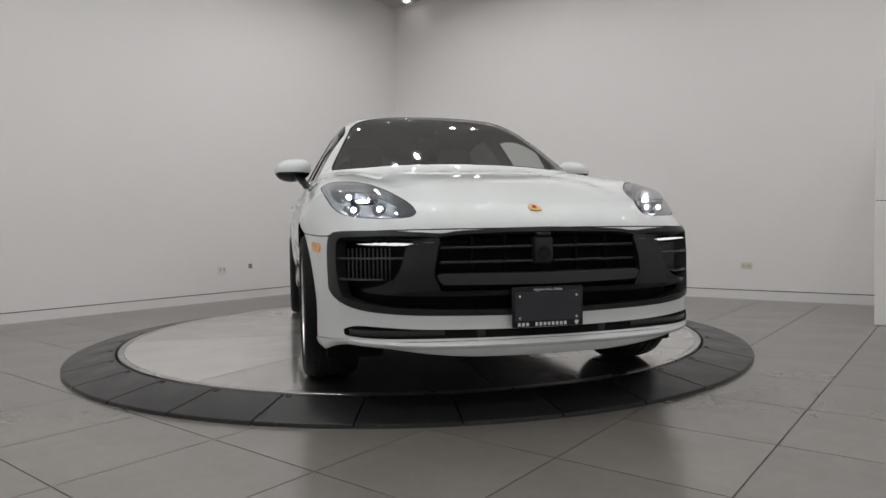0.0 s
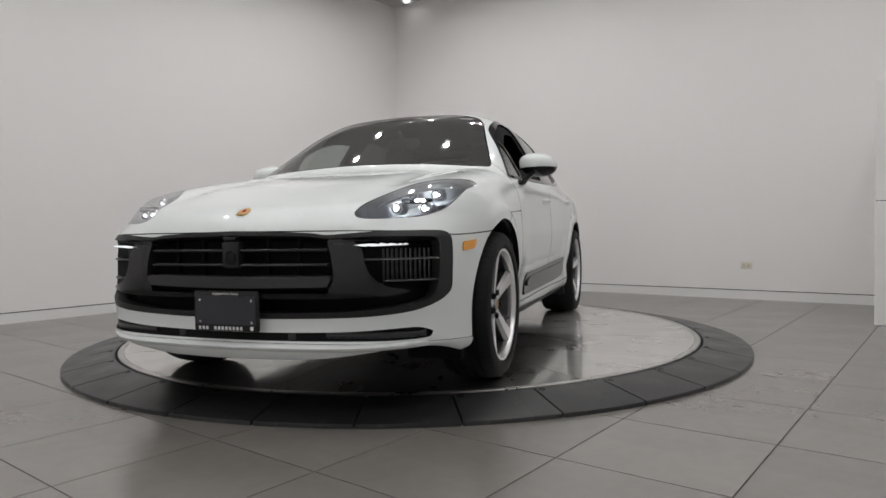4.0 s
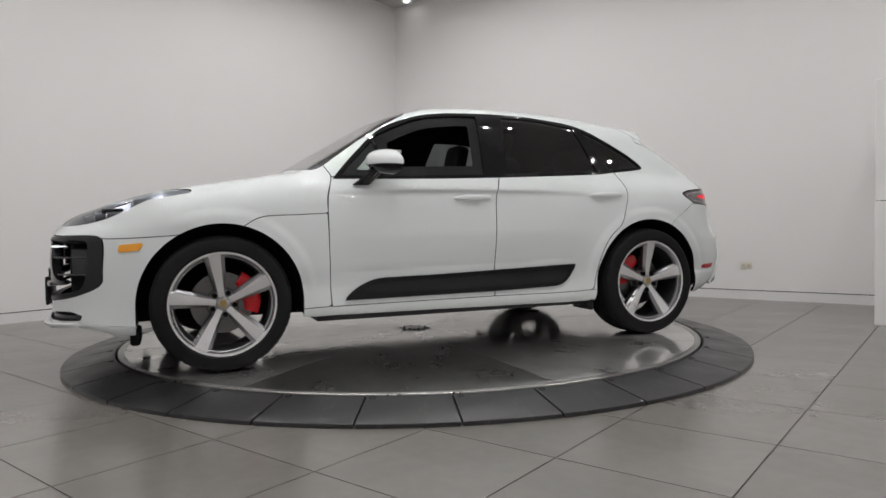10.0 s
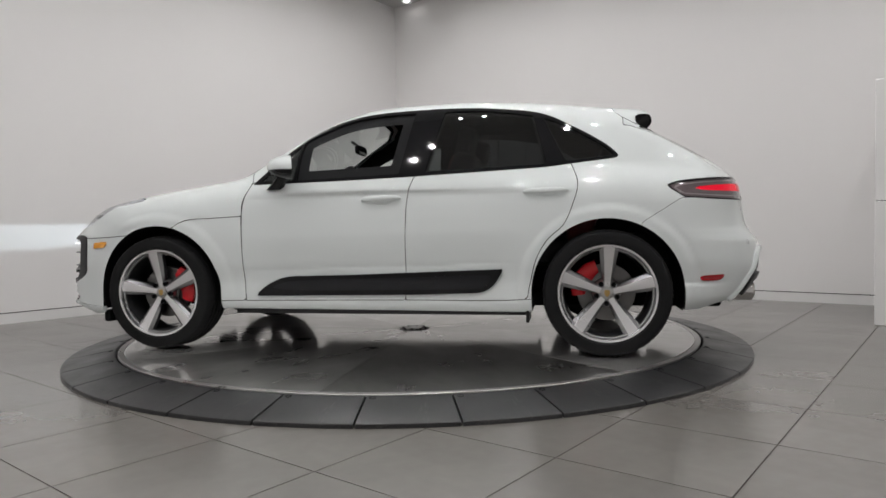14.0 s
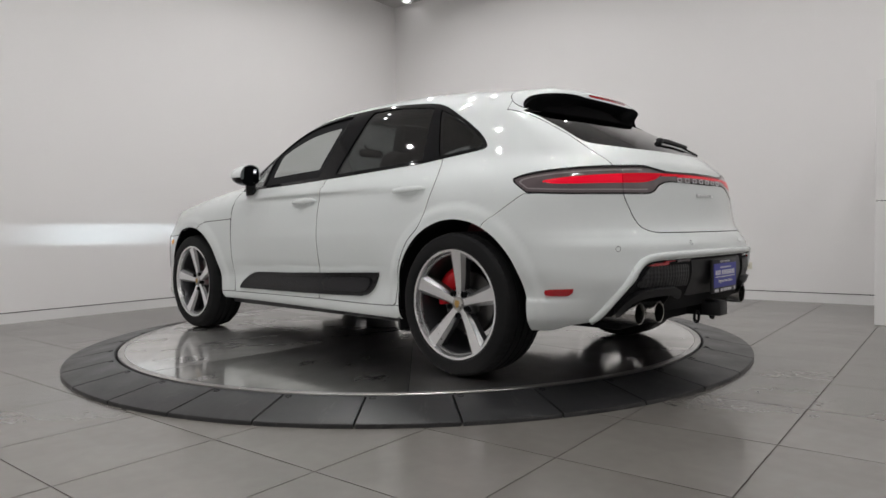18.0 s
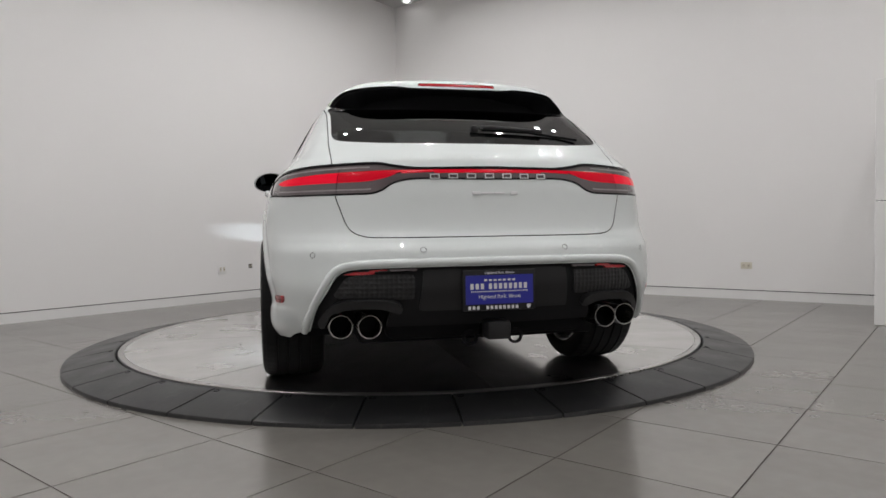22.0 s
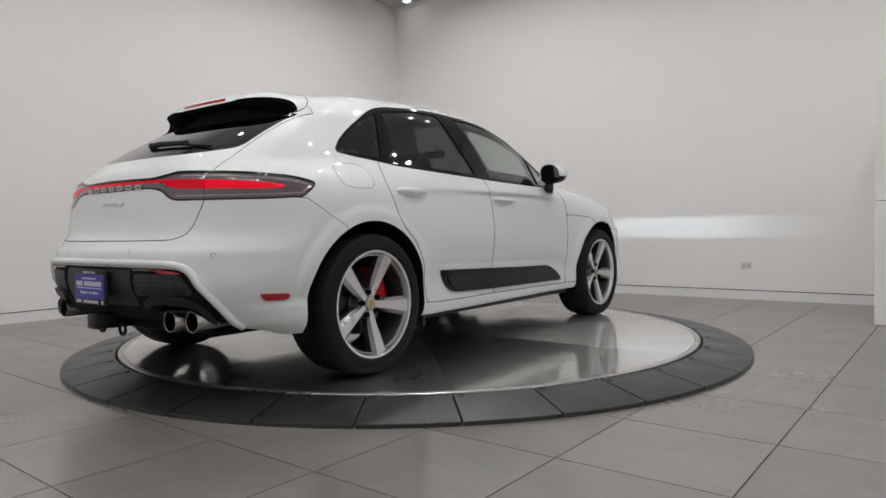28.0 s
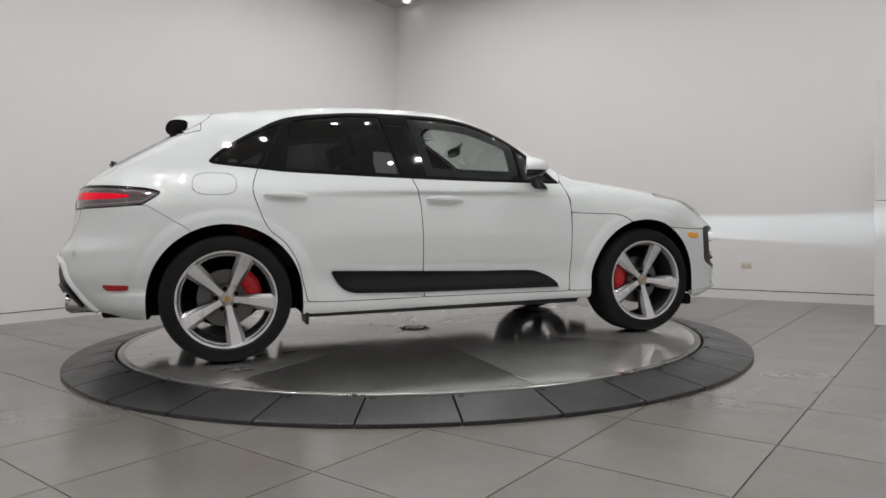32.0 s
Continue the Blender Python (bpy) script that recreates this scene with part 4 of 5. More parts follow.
    for side_piece in halves(strip):
        for leaf in split(side_piece, side_piece[0][:, 1] - 1.182):
            skin_object("side_blade", leaf, GLOSS_BLACK, CAR, "gloss black door blade moulding", 0.014, 0.013)
    for side_piece in halves(cut(whole, "side", infill, 0.0, outer)[0]):
        for leaf in split(side_piece, side_piece[0][:, 1] - 1.182):
            skin_object("blade_inlay", leaf, BLADE_GREY, CAR, "dark grey blade inlay", 0.010, 0.022)
    for name, line, mat, label in (("side_marker", [(3.182, 0.699), (3.182, 0.699), (3.305, 0.690), (3.305, 0.690), (3.305, 0.651), (3.305, 0.651), (3.208, 0.659), (3.208, 0.659)], AMBER, "amber side marker lamp"),
                                   ("side_reflector", [(-0.505, 0.463), (-0.505, 0.463), (-0.648, 0.470), (-0.648, 0.470), (-0.628, 0.442), (-0.60, 0.436), (-0.525, 0.434), (-0.515, 0.438)], RED_LENS, "red side reflector")):
        for half in halves(cut(whole, "side", line, 0.0, outer)[0]):
            skin_object(name, half, mat, CAR, label, 0.010, 0.006)
    return face, whole


NOSE_FACE, WHOLE_SKIN = car_body()


# ---- wheels ----
def wheel(x, y, width, spin):
    """A five-spoke wheel with its tyre; its outer face looks along +x in its own space."""
    flip = Matrix.Rotation(math.pi, 4, "Z") if x < 0 else Matrix()
    h = width / 2
    rim = part("wheel", lathe(bmesh.new(), [(0.262, h - 0.032), (0.266, h - 0.012), (0.279, h - 0.010), (0.285, h - 0.016), (0.281, h - 0.03), (0.270, h - 0.04), (0.250, -h + 0.05), (0.268, -h + 0.012), (0.262, -h + 0.014), (0.242, -h + 0.05), (0.246, h - 0.07)], 72, "X", True),
               SILVER, CAR, "silver and dark grey five-spoke alloy wheel", 40)
    part("rim_well", lathe(bmesh.new(), [(0.2605, h - 0.034), (0.245, h - 0.07), (0.2415, -h + 0.05), (0.248, -h + 0.02)], 64, "X"), WELL, rim, "dark grey rim well")
    part("rim_step", lathe(bmesh.new(), [(0.2585, h - 0.030), (0.250, h - 0.034), (0.249, h - 0.046), (0.2545, h - 0.050)], 72, "X"), RIM_GREY, rim, "grey inner step of the rim", 40)
    prof = [(0.268, -h + 0.014), (0.290, -h + 0.002), (0.322, -h), (0.345, -h + 0.008), (0.358, -h + 0.024)]
    for g in (-0.6, -0.2, 0.2, 0.6):
        c = g * (h - 0.02)
        prof += [(0.3655, c - 0.0055), (0.3585, c - 0.004), (0.3585, c + 0.004), (0.3655, c + 0.0055)]
    prof += [(0.358, h - 0.024), (0.345, h - 0.008), (0.322, h), (0.290, h - 0.002), (0.272, h - 0.014)]
    bm = lathe(bmesh.new(), prof, 180, "X")
    for v in bm.verts:  # cross grooves in the two shoulder ribs
        r = math.hypot(v.co.y, v.co.z)
        if r > 0.356 and abs(v.co.x) > 0.6 * (h - 0.02) and round(math.atan2(v.co.z, v.co.y) / math.radians(2)) % 3 == 0:
            v.co.y, v.co.z = v.co.y * (1 - 0.003 / r), v.co.z * (1 - 0.003 / r)
    tyre = part("tyre", bm, TYRE, rim, "black low-profile tyre with cross grooves", 25)
    face = h - 0.022
    for k in range(5):
        bm = bmesh.new()
        rows = []
        for r, w, drop, flank in ((0.036, 0.032, 0.034, 0.004), (0.070, 0.034, 0.032, 0.010), (0.12, 0.040, 0.026, 0.016), (0.17, 0.048, 0.018, 0.020), (0.22, 0.056, 0.010, 0.022), (0.254, 0.062, 0.004, 0.024), (0.266, 0.064, 0.003, 0.025)):
            z = face - drop
            rows.append([bm.verts.new((zz, yy, r)) for yy, zz in ((-w / 2 - flank, z - 0.050), (-w / 2 - flank * 0.92, z - 0.016), (-w / 2, z), (-w * 0.06, z + 0.0012), (w / 2, z), (w / 2 + flank * 0.92, z - 0.016), (w / 2 + flank, z - 0.050))])
        for p, q in zip(rows, rows[1:]):
            for j in range(6):
                f = bm.faces.new((p[j], p[j + 1], q[j + 1], q[j]))
                f.material_index = 0 if j in (2, 3) else 1 if j in (1, 4) else 2
        bm.faces.new(rows[0])
        bm.faces.new(rows[-1][::-1])
        bmesh.ops.recalc_face_normals(bm, faces=bm.faces)
        a = Matrix.Rotation(spin + 2 * math.pi * k / 5, 4, "X")
        bmesh.ops.transform(bm, matrix=a, verts=bm.verts)
        part("spoke", bm, [SILVER, RIM_GREY, WELL], rim, smooth=24)
        b = Matrix.Rotation(spin + 2 * math.pi * (k + 0.5) / 5, 4, "X")
        part("bolt", lathe(bmesh.new(), [(0.0, face - 0.035), (0.008, face - 0.035), (0.010, face - 0.024), (0.0135, face - 0.022), (0.0145, face - 0.03), (0.0145, face - 0.06)], 14, "X", m=b @ Matrix.Translation((0, 0, 0.060))), BLACK, rim, "black wheel bolt")
    part("hub", lathe(bmesh.new(), [(0.0, face - 0.034), (0.046, face - 0.034), (0.070, face - 0.042), (0.080, face - 0.06), (0.080, face - 0.10)], 40, "X"), RIM_GREY, rim)
    cap = part("centre_cap", lathe(bmesh.new(), [(0.0, face - 0.022), (0.026, face - 0.0225), (0.033, face - 0.026), (0.035, face - 0.036)], 32, "X"), RIM_STEEL, rim, "silver centre cap")
    shield = [(-0.014, 0.018), (0.014, 0.018), (0.016, 0.0), (0.009, -0.015), (0.0, -0.021), (-0.009, -0.015), (-0.016, 0.0)]
    part("crest", prism(bmesh.new(), shield, 0.002, Matrix.Translation((face - 0.0205, 0, 0)) @ Matrix.Rotation(spin, 4, "X") @ Matrix(((0, 0, 1, 0), (1, 0, 0, 0), (0, 1, 0, 0), (0, 0, 0, 1)))), GOLD, rim, "gold crest, plain shape", None)
    rim.matrix_basis = Matrix.Translation((x, y, WHEEL_R)) @ flip
    # brake behind the spokes
    s = 1 if x > 0 else -1
    place = Matrix.Translation((x, y, WHEEL_R)) @ flip
    part("brake_disc", lathe(bmesh.new(), [(0.0, 0.035), (0.075, 0.035), (0.085, 0.025), (0.086, 0.012), (0.164, 0.012), (0.166, 0.008), (0.166, -0.018), (0.164, -0.02), (0.0, -0.02)], 64, "X", m=place), DISC_STEEL, CAR, "steel brake disc")
    bm = bmesh.new()
    centre = radians(18 if y > 1 else 148)
    span, rows = radians(38), []
    for k in range(9):
        a = centre + span * (k / 8 - 0.5) * 2
        fat = 0.016 * math.sin(math.pi * k / 8)
        prof = [(0.125 - fat, -0.045), (0.122 - fat, 0.030), (0.135, 0.046), (0.175, 0.046), (0.196 + fat * 0.5, 0.030), (0.196 + fat * 0.5, -0.045)]
        # angle 0 looks to the rear of the car, 90 degrees up
        rows.append([bm.verts.new((s * v, -r * math.cos(a), r * math.sin(a))) for r, v in prof])
    for p, q in zip(rows, rows[1:]):
        for j in range(6):
            bm.faces.new((p[j], p[(j + 1) % 6], q[(j + 1) % 6], q[j]))
    bm.faces.new(rows[0])
    bm.faces.new(rows[-1][::-1])
    bmesh.ops.recalc_face_normals(bm, faces=bm.faces)
    bmesh.ops.translate(bm, verts=bm.verts, vec=(x, y, WHEEL_R))
    part("brake_caliper", bm, CALIPER, CAR, "bright red brake caliper", 40)
    # dark liner of the wheel arch
    bm = bmesh.new()
    rows = []
    for k in range(19):
        a = math.pi * (k / 18 * 1.16 - 0.08)
        yy, zz, wide = y + 0.438 * math.cos(a), max(WHEEL_R + 0.438 * math.sin(a), 0.235), 0.925
        while wide > 0.6 and skin(np.array([[wide, yy, zz]]))[0] > -0.018:
            wide -= 0.006
        rows.append([bm.verts.new((s * v, yy, zz)) for v in (0.48, wide)])
    for p, q in zip(rows, rows[1:]):
        bm.faces.new((p[0], p[1], q[1], q[0]))
    bm.faces.new([r[0] for r in rows])
    part("wheel_arch_liner", bm, BLACK, CAR, "black wheel arch liner", 40)


for side in (-1, 1):
    wheel(side * 0.830, AXLE_F, 0.268, radians(9 if side < 0 else -25.4))
    wheel(side * 0.822, 0.0, 0.297, radians(-3 if side < 0 else -25.4))


# ---- nose: the black mask with its intakes ----
def nose_mask():
    face = NOSE_FACE
    recess = skin_object("front_intake", face, BLACK, CAR, "black front intake recess", -0.10, -0.101)
    inner = [(0.0, 0.730), (0.36, 0.722), (0.44, 0.713), (0.62, 0.719), (0.806, 0.716), (0.833, 0.70), (0.837, 0.60), (0.828, 0.51), (0.80, 0.458), (0.62, 0.428), (0.40, 0.414), (0.0, 0.408), (-0.40, 0.414), (-0.62, 0.428), (-0.80, 0.458), (-0.828, 0.51), (-0.837, 0.60), (-0.833, 0.70), (-0.806, 0.716), (-0.62, 0.719), (-0.44, 0.713), (-0.36, 0.722)]
    hole, frame_piece = cut(face, "end", inner)
    skin_object("intake_frame", frame_piece, SATIN_BLACK, recess, "satin black intake frame", 0.05, 0.002)
    strip, hole_rest = cut(hole, "end", [(0.515, 0.680), (0.515, 0.684), (0.62, 0.692), (0.820, 0.702), (0.824, 0.692), (0.68, 0.684)])
    for half in halves(strip):
        skin_object("daytime_light", half, LED_STRIP, recess, "lit white daytime light strip", 0.02, 0.001)
    def inlay(name, pts, mat, label, push, depth, both=True):
        got = cut(hole, "end", pts)[0]
        for half in (halves(got) if both else [got]):
            if len(half[1]):
                skin_object(name, half, mat, recess, label, depth, push)
    inlay("intake_blade", [(0.440, 0.712), (0.540, 0.702), (0.575, 0.668), (0.590, 0.61), (0.615, 0.556), (0.67, 0.520), (0.75, 0.500), (0.70, 0.484), (0.50, 0.474), (0.440, 0.476), (0.440, 0.508), (0.462, 0.555), (0.452, 0.64)], GREY_PLASTIC, "dark grey diagonal intake blade", -0.004, 0.04)
    inlay("grille_bar", [(-0.435, 0.518), (-0.435, 0.518), (-0.452, 0.556), (-0.435, 0.562), (0.0, 0.560), (0.435, 0.562), (0.452, 0.556), (0.435, 0.518), (0.435, 0.518), (0.0, 0.512)], SLAT_GREY, "dark grey lower grille bar", 0.004, 0.05, False)
    inlay("shelf", [(-0.62, 0.480), (-0.66, 0.490), (-0.50, 0.494), (0.0, 0.490), (0.50, 0.494), (0.66, 0.490), (0.62, 0.480), (0.50, 0.474), (0.0, 0.470), (-0.50, 0.474)], GLOSS_BLACK, "gloss black shelf below the grille", 0.014, 0.07, False)
    inlay("upper_bar", [(0.50, 0.706), (0.62, 0.712), (0.80, 0.711), (0.81, 0.706), (0.62, 0.704), (0.50, 0.698)], GLOSS_BLACK, "gloss black upper bar", 0.0, 0.05)
    def nose_y(x, z):
        lo, hi = 2.9, 3.85
        for _ in range(22):
            mid = (lo + hi) / 2
            lo, hi = (mid, hi) if skin(np.array([[x, mid, z]]))[0] < 0 else (lo, mid)
        return lo
    def cross_bar(name, x0, x1, z, h, back, deep, mat, label):
        """A thin bar across an intake that follows the curve of the nose."""
        bm, rows = bmesh.new(), []
        for k in range(9):
            x = x0 + (x1 - x0) * k / 8
            y = nose_y(x, z) - back
            rows.append([bm.verts.new(c) for c in ((x, y, z - h * 0.35), (x, y + 0.003, z), (x, y, z + h * 0.35), (x, y - deep, z + h * 0.5), (x, y - deep, z - h * 0.5))])
        for p, q in zip(rows, rows[1:]):
            for e in range(5):
                bm.faces.new((p[e], p[(e + 1) % 5], q[(e + 1) % 5], q[e]))
        bm.faces.new(rows[0])
        bm.faces.new(rows[-1][::-1])
        bmesh.ops.recalc_face_normals(bm, faces=bm.faces)
        part(name, bm, mat, recess, label, 30)
    for s in (-1, 1):
        for z in (0.668, 0.607):
            cross_bar("slat", s * 0.046, s * 0.432, z, 0.013, 0.012, 0.035, SATIN_BLACK, "black grille slat")
        cross_bar("side_slat", s * 0.580, s * 0.832, 0.627, 0.009, 0.014, 0.03, SLAT_GREY, "thin dark side slat")
        cross_bar("side_slat", s * 0.660, s * 0.828, 0.540, 0.009, 0.014, 0.03, SLAT_GREY, "thin dark side slat")
        cross_bar("upper_blade", s * 0.46, s * 0.500, 0.690, 0.010, 0.006, 0.03, SLAT_GREY, "thin dark blade beside the light strip")
        for x in (0.16, 0.30):
            part("grille_post", box(bmesh.new(), s * x, nose_y(x, 0.64) - 0.045, 0.640, 0.009, 0.03, 0.15, 0.002), BLACK, recess, "thin black upright grille post")
    # blade that runs along the lip, and the panels and posts in the lower slot
    bm, rows = bmesh.new(), []
    for k in range(49):
        x = -0.80 + 1.60 * k / 48
        z = 0.272 + 0.016 * abs(x / 0.8) ** 4
        y, t = nose_y(x, z), 1 - abs(x / 0.8) ** 6
        rows.append([bm.verts.new(c) for c in ((x, y - 0.03, z + 0.012), (x, y + 0.006 + 0.012 * t, z + 0.009), (x, y + 0.010 + 0.018 * t, z + 0.002), (x, y + 0.008 + 0.018 * t, z - 0.005), (x, y + 0.002, z - 0.016), (x, y - 0.03, z - 0.016))])
    for p, q in zip(rows, rows[1:]):
        for e in range(6):
            bm.faces.new((p[e], p[(e + 1) % 6], q[(e + 1) % 6], q[e]))
    bm.faces.new(rows[0])
    bm.faces.new(rows[-1][::-1])
    bmesh.ops.recalc_face_normals(bm, faces=bm.faces)
    part("lip_blade", bm, PAINT, CAR, "white blade along the front lip", 50)
    for s in (-1, 1):
        cross_bar("slot_panel", s * 0.42, s * 0.79, 0.322, 0.030, 0.012, 0.02, SLAT_GREY, "dark grey panel in the lower slot")
        part("slot_post", box(bmesh.new(), s * 0.27, nose_y(0.27, 0.318) - 0.02, 0.318, 0.035, 0.02, 0.034, 0.004), SLAT_GREY, recess, "dark grey post in the lower slot")
    # fins of the cooler behind the outer intakes
    for k in range(13):
        x = 0.622 + 0.0160 * k
        low = 0.532 + max(0.0, 0.60 - x) * 1.5
        for s in (-1, 1):
            p = settle_on(np.array([[s * x, 3.5, 0.60]]), 6)[0]
            part("cooler_fin", box(bmesh.new(), s * x, p[1] - 0.086, (low + 0.668) / 2, 0.006, 0.014, 0.668 - low, 0.0015), FIN, recess, "thin grey cooler fin")
    # sensor housing in the middle of the grille
    bm = bmesh.new()
    box(bm, 0, 3.682, 0.652, 0.088, 0.05, 0.115, 0.016)
    sensor = part("sensor_housing", bm, SATIN_BLACK, recess, "black camera housing in the grille")
    part("lens_ring", lathe(bmesh.new(), [(0.0, 0.001), (0.018, 0.001), (0.020, 0.004), (0.027, 0.004), (0.028, 0.0)], 28, "Y", m=Matrix.Translation((0, 3.7075, 0.640))), GLOSS_BLACK, sensor, "round gloss black lens ring")
    part("sensor_cap", box(bmesh.new(), 0, 3.69, 0.718, 0.062, 0.035, 0.014, 0.005), SATIN_BLACK, sensor)


nose_mask()


def lettering(text, size, m, mat, parent, name="lettering"):
    cu = bpy.data.curves.new(name, "FONT")
    cu.body, cu.size, cu.align_x, cu.align_y, cu.extrude = text, size, "CENTER", "CENTER", 0.0004
    tmp = bpy.data.objects.new(name, cu)
    scene.collection.objects.link(tmp)
    me = bpy.data.meshes.new_from_object(tmp.evaluated_get(bpy.context.evaluated_depsgraph_get()))
    bpy.data.objects.remove(tmp)
    me.materials.clear()
    me.materials.append(mat)
    me.transform(m)
    ob = new(name, me)
    ob.parent = parent
    return ob


def licence_plate(y, z, facing, board, label, rear):
    """A dealer plate in a black frame; facing +1 looks forwards."""
    m = Matrix.Translation((0, y, z)) @ Matrix(((-facing, 0, 0, 0), (0, 0, facing, 0), (0, 1, 0, 0), (0, 0, 0, 1)))
    frame_ob = part("licence_plate", box(bmesh.new(), 0, 0, -0.008, 0.312, 0.166, 0.016, 0.006, m), SATIN_BLACK, CAR, label)
    part("plate_board", box(bmesh.new(), 0, 0.003, 0.0005, 0.288, 0.118, 0.003, 0.0, m), board, frame_ob)
    lettering("Highland Park, Illinois", 0.0145, m @ Matrix.Translation((0, 0.0715, 0.0006)), LETTER_WHITE, frame_ob)
    def bars(x0, y0, count, pitch, height, lift):  # a word of the dealer's name, as plain bars
        bm = bmesh.new()
        for k in range(count):
            box(bm, x0 + pitch * k, y0, lift, pitch * 0.62, height, 0.001, 0, m)
        part("name_bar", bm, LETTER_WHITE, frame_ob, "", None)
    bars(-0.128, -0.070, 3, 0.018, 0.014, 0.0006)
    bars(-0.052, -0.070, 8, 0.018, 0.014, 0.0006)
    part("badge", prism(bmesh.new(), [(-0.008, 0.009), (0.008, 0.009), (0.008, -0.002), (0, -0.010), (-0.008, -0.002)], 0.001, m @ Matrix.Translation((0.125, -0.070, 0.0012))), LETTER_WHITE, frame_ob, "", None)
    if rear:
        bars(-0.060, 0.042, 7, 0.020, 0.008, 0.0024)
        bars(-0.118, 0.017, 3, 0.022, 0.023, 0.0024)
        bars(-0.040, 0.017, 8, 0.0215, 0.023, 0.0024)
        bars(-0.120, -0.004, 30, 0.0082, 0.005, 0.0024)
        lettering("Highland Park, Illinois", 0.021, m @ Matrix.Translation((0, -0.026, 0.0026)), LETTER_WHITE, frame_ob)
    else:
        for x in (-0.125, 0.125):
            for yy in (0.045, -0.045):
                part("screw", lathe(bmesh.new(), [(0.0, 0.003), (0.004, 0.003), (0.006, 0.001), (0.006, 0.0)], 12, m=m @ Matrix.Translation((x, yy, 0.002))), CHROME, frame_ob, "steel screw")


licence_plate(3.742, 0.420, 1, DARK_PLATE, "black front licence plate frame with a dark blank insert", False)
licence_plate(-0.985, 0.492, -1, BOARD_BLUE, "blue dealer plate in a black frame", True)


# ---- rear end ----
def rear_details():
    insert = [o for o in CAR.children if o.name.startswith("rear_diffuser")][0]
    def inlay(name, pts, mat, label, push, depth, parent, both=True):
        got = cut(WHOLE_SKIN, "end", pts, 0.0, lambda V: V[:, 1] + 0.55)[0]
        for half in (halves(got) if both else [got]):
            if len(half[1]):
                skin_object(name, half, mat, parent, label, depth, push)
    inlay("plate_panel", [(-0.325, 0.405), (-0.325, 0.405), (-0.31, 0.582), (-0.31, 0.582), (0.31, 0.582), (0.31, 0.582), (0.325, 0.405), (0.325, 0.405)], SATIN_BLACK, "dark grey panel round the plate", -0.012, 0.02, insert, False)
    inlay("rear_reflector", [(0.455, 0.570), (0.455, 0.570), (0.455, 0.586), (0.455, 0.586), (0.585, 0.580), (0.628, 0.566), (0.628, 0.566), (0.58, 0.564)], RED_LENS, "red strip reflector", 0.0, 0.01, insert)
    inlay("reversing_light", [(0.335, 0.574), (0.335, 0.574), (0.335, 0.588), (0.335, 0.588), (0.452, 0.586), (0.452, 0.586), (0.452, 0.570), (0.452, 0.570)], SMOKED, "grey reversing lamp", 0.0, 0.01, insert)
    inlay("mesh_insert", [(0.345, 0.46), (0.345, 0.46), (0.345, 0.565), (0.345, 0.565), (0.60, 0.56), (0.655, 0.50), (0.665, 0.47), (0.60, 0.462)], HONEYCOMB, "black honeycomb insert", -0.006, 0.01, insert)
    inlay("exhaust_shroud", [(0.40, 0.405), (0.40, 0.44), (0.46, 0.462), (0.62, 0.458), (0.68, 0.43), (0.72, 0.37), (0.70, 0.34), (0.67, 0.40), (0.60, 0.425), (0.48, 0.428)], SATIN_BLACK, "black moulded shroud over the pipes", 0.012, 0.03, insert)
    # white raised edge that frames the insert
    rail = np.array([(0.0, 0.613), (0.335, 0.612), (0.56, 0.609), (0.635, 0.596), (0.672, 0.568), (0.712, 0.50), (0.752, 0.41), (0.770, 0.35), (0.777, 0.318)])
    for _ in range(2):
        rail = np.concatenate([rail[:1], *[[0.75 * p + 0.25 * q, 0.25 * p + 0.75 * q] for p, q in zip(rail, rail[1:])], rail[-1:]])
    rail = np.concatenate([(rail * (-1, 1))[:0:-1], rail])
    path = []
    for x, z in rail:
        lo, hi = -1.25, -0.35
        for _ in range(22):
            mid = (lo + hi) / 2
            lo, hi = (mid, hi) if skin(np.array([[x, mid, z]]))[0] > 0 else (lo, mid)
        path.append((x, lo - 0.003, z))
    part("bumper_edge", tube(bmesh.new(), path, 0.0165, 12), PAINT, CAR, "white raised edge of the bumper insert", 50)
    for s in (-1, 1):
        for x, y in ((0.522, -0.880), (0.636, -0.842)):
            pipe = part("exhaust_pipe", lathe(bmesh.new(), [(0.049, -0.22), (0.050, 0.0), (0.048, 0.003), (0.045, 0.002), (0.0445, -0.2)], 32, "Y", m=Matrix.Translation((s * x, y, 0.350)) @ Matrix.Rotation(math.pi, 4, "Z")), PIPE, CAR, "round steel exhaust tip")
            bm = disc(bmesh.new(), 0.0447, Matrix.Translation((s * x, y + 0.15, 0.350)) @ Matrix.Rotation(math.pi / 2, 4, "X"))
            part("pipe_inside", bm, BLACK, pipe, "", None)
        for x, y, z in ((0.305, -0.927, 0.656), (0.757, -0.815, 0.648)):
            p = np.array([[s * x, y, z]])
            p = settle_on(p)
            n = slope(p)[0]
            m = Matrix.Translation(Vector(p[0]) + Vector(n) * 0.0005) @ Vector(n).to_track_quat("Z", "Y").to_matrix().to_4x4()
            part("parking_sensor", lathe(bmesh.new(), [(0.0, 0.001), (0.0098, 0.001), (0.0104, -0.002)], 20, m=m), [PAINT], CAR, "small round parking sensor")
            part("sensor_ring", lathe(bmesh.new(), [(0.0106, 0.0), (0.0124, 0.0008)], 20, m=m), GAP_DARK, CAR, "dark ring of a parking sensor")
    hitch = part("tow_hitch", box(bmesh.new(), 0, -0.93, 0.325, 0.10, 0.10, 0.075, 0.01), SATIN_BLACK, CAR, "black tow hitch receiver")
    part("receiver_tube", box(bmesh.new(), 0, -0.82, 0.315, 0.07, 0.2, 0.06, 0.008), BLACK, hitch)
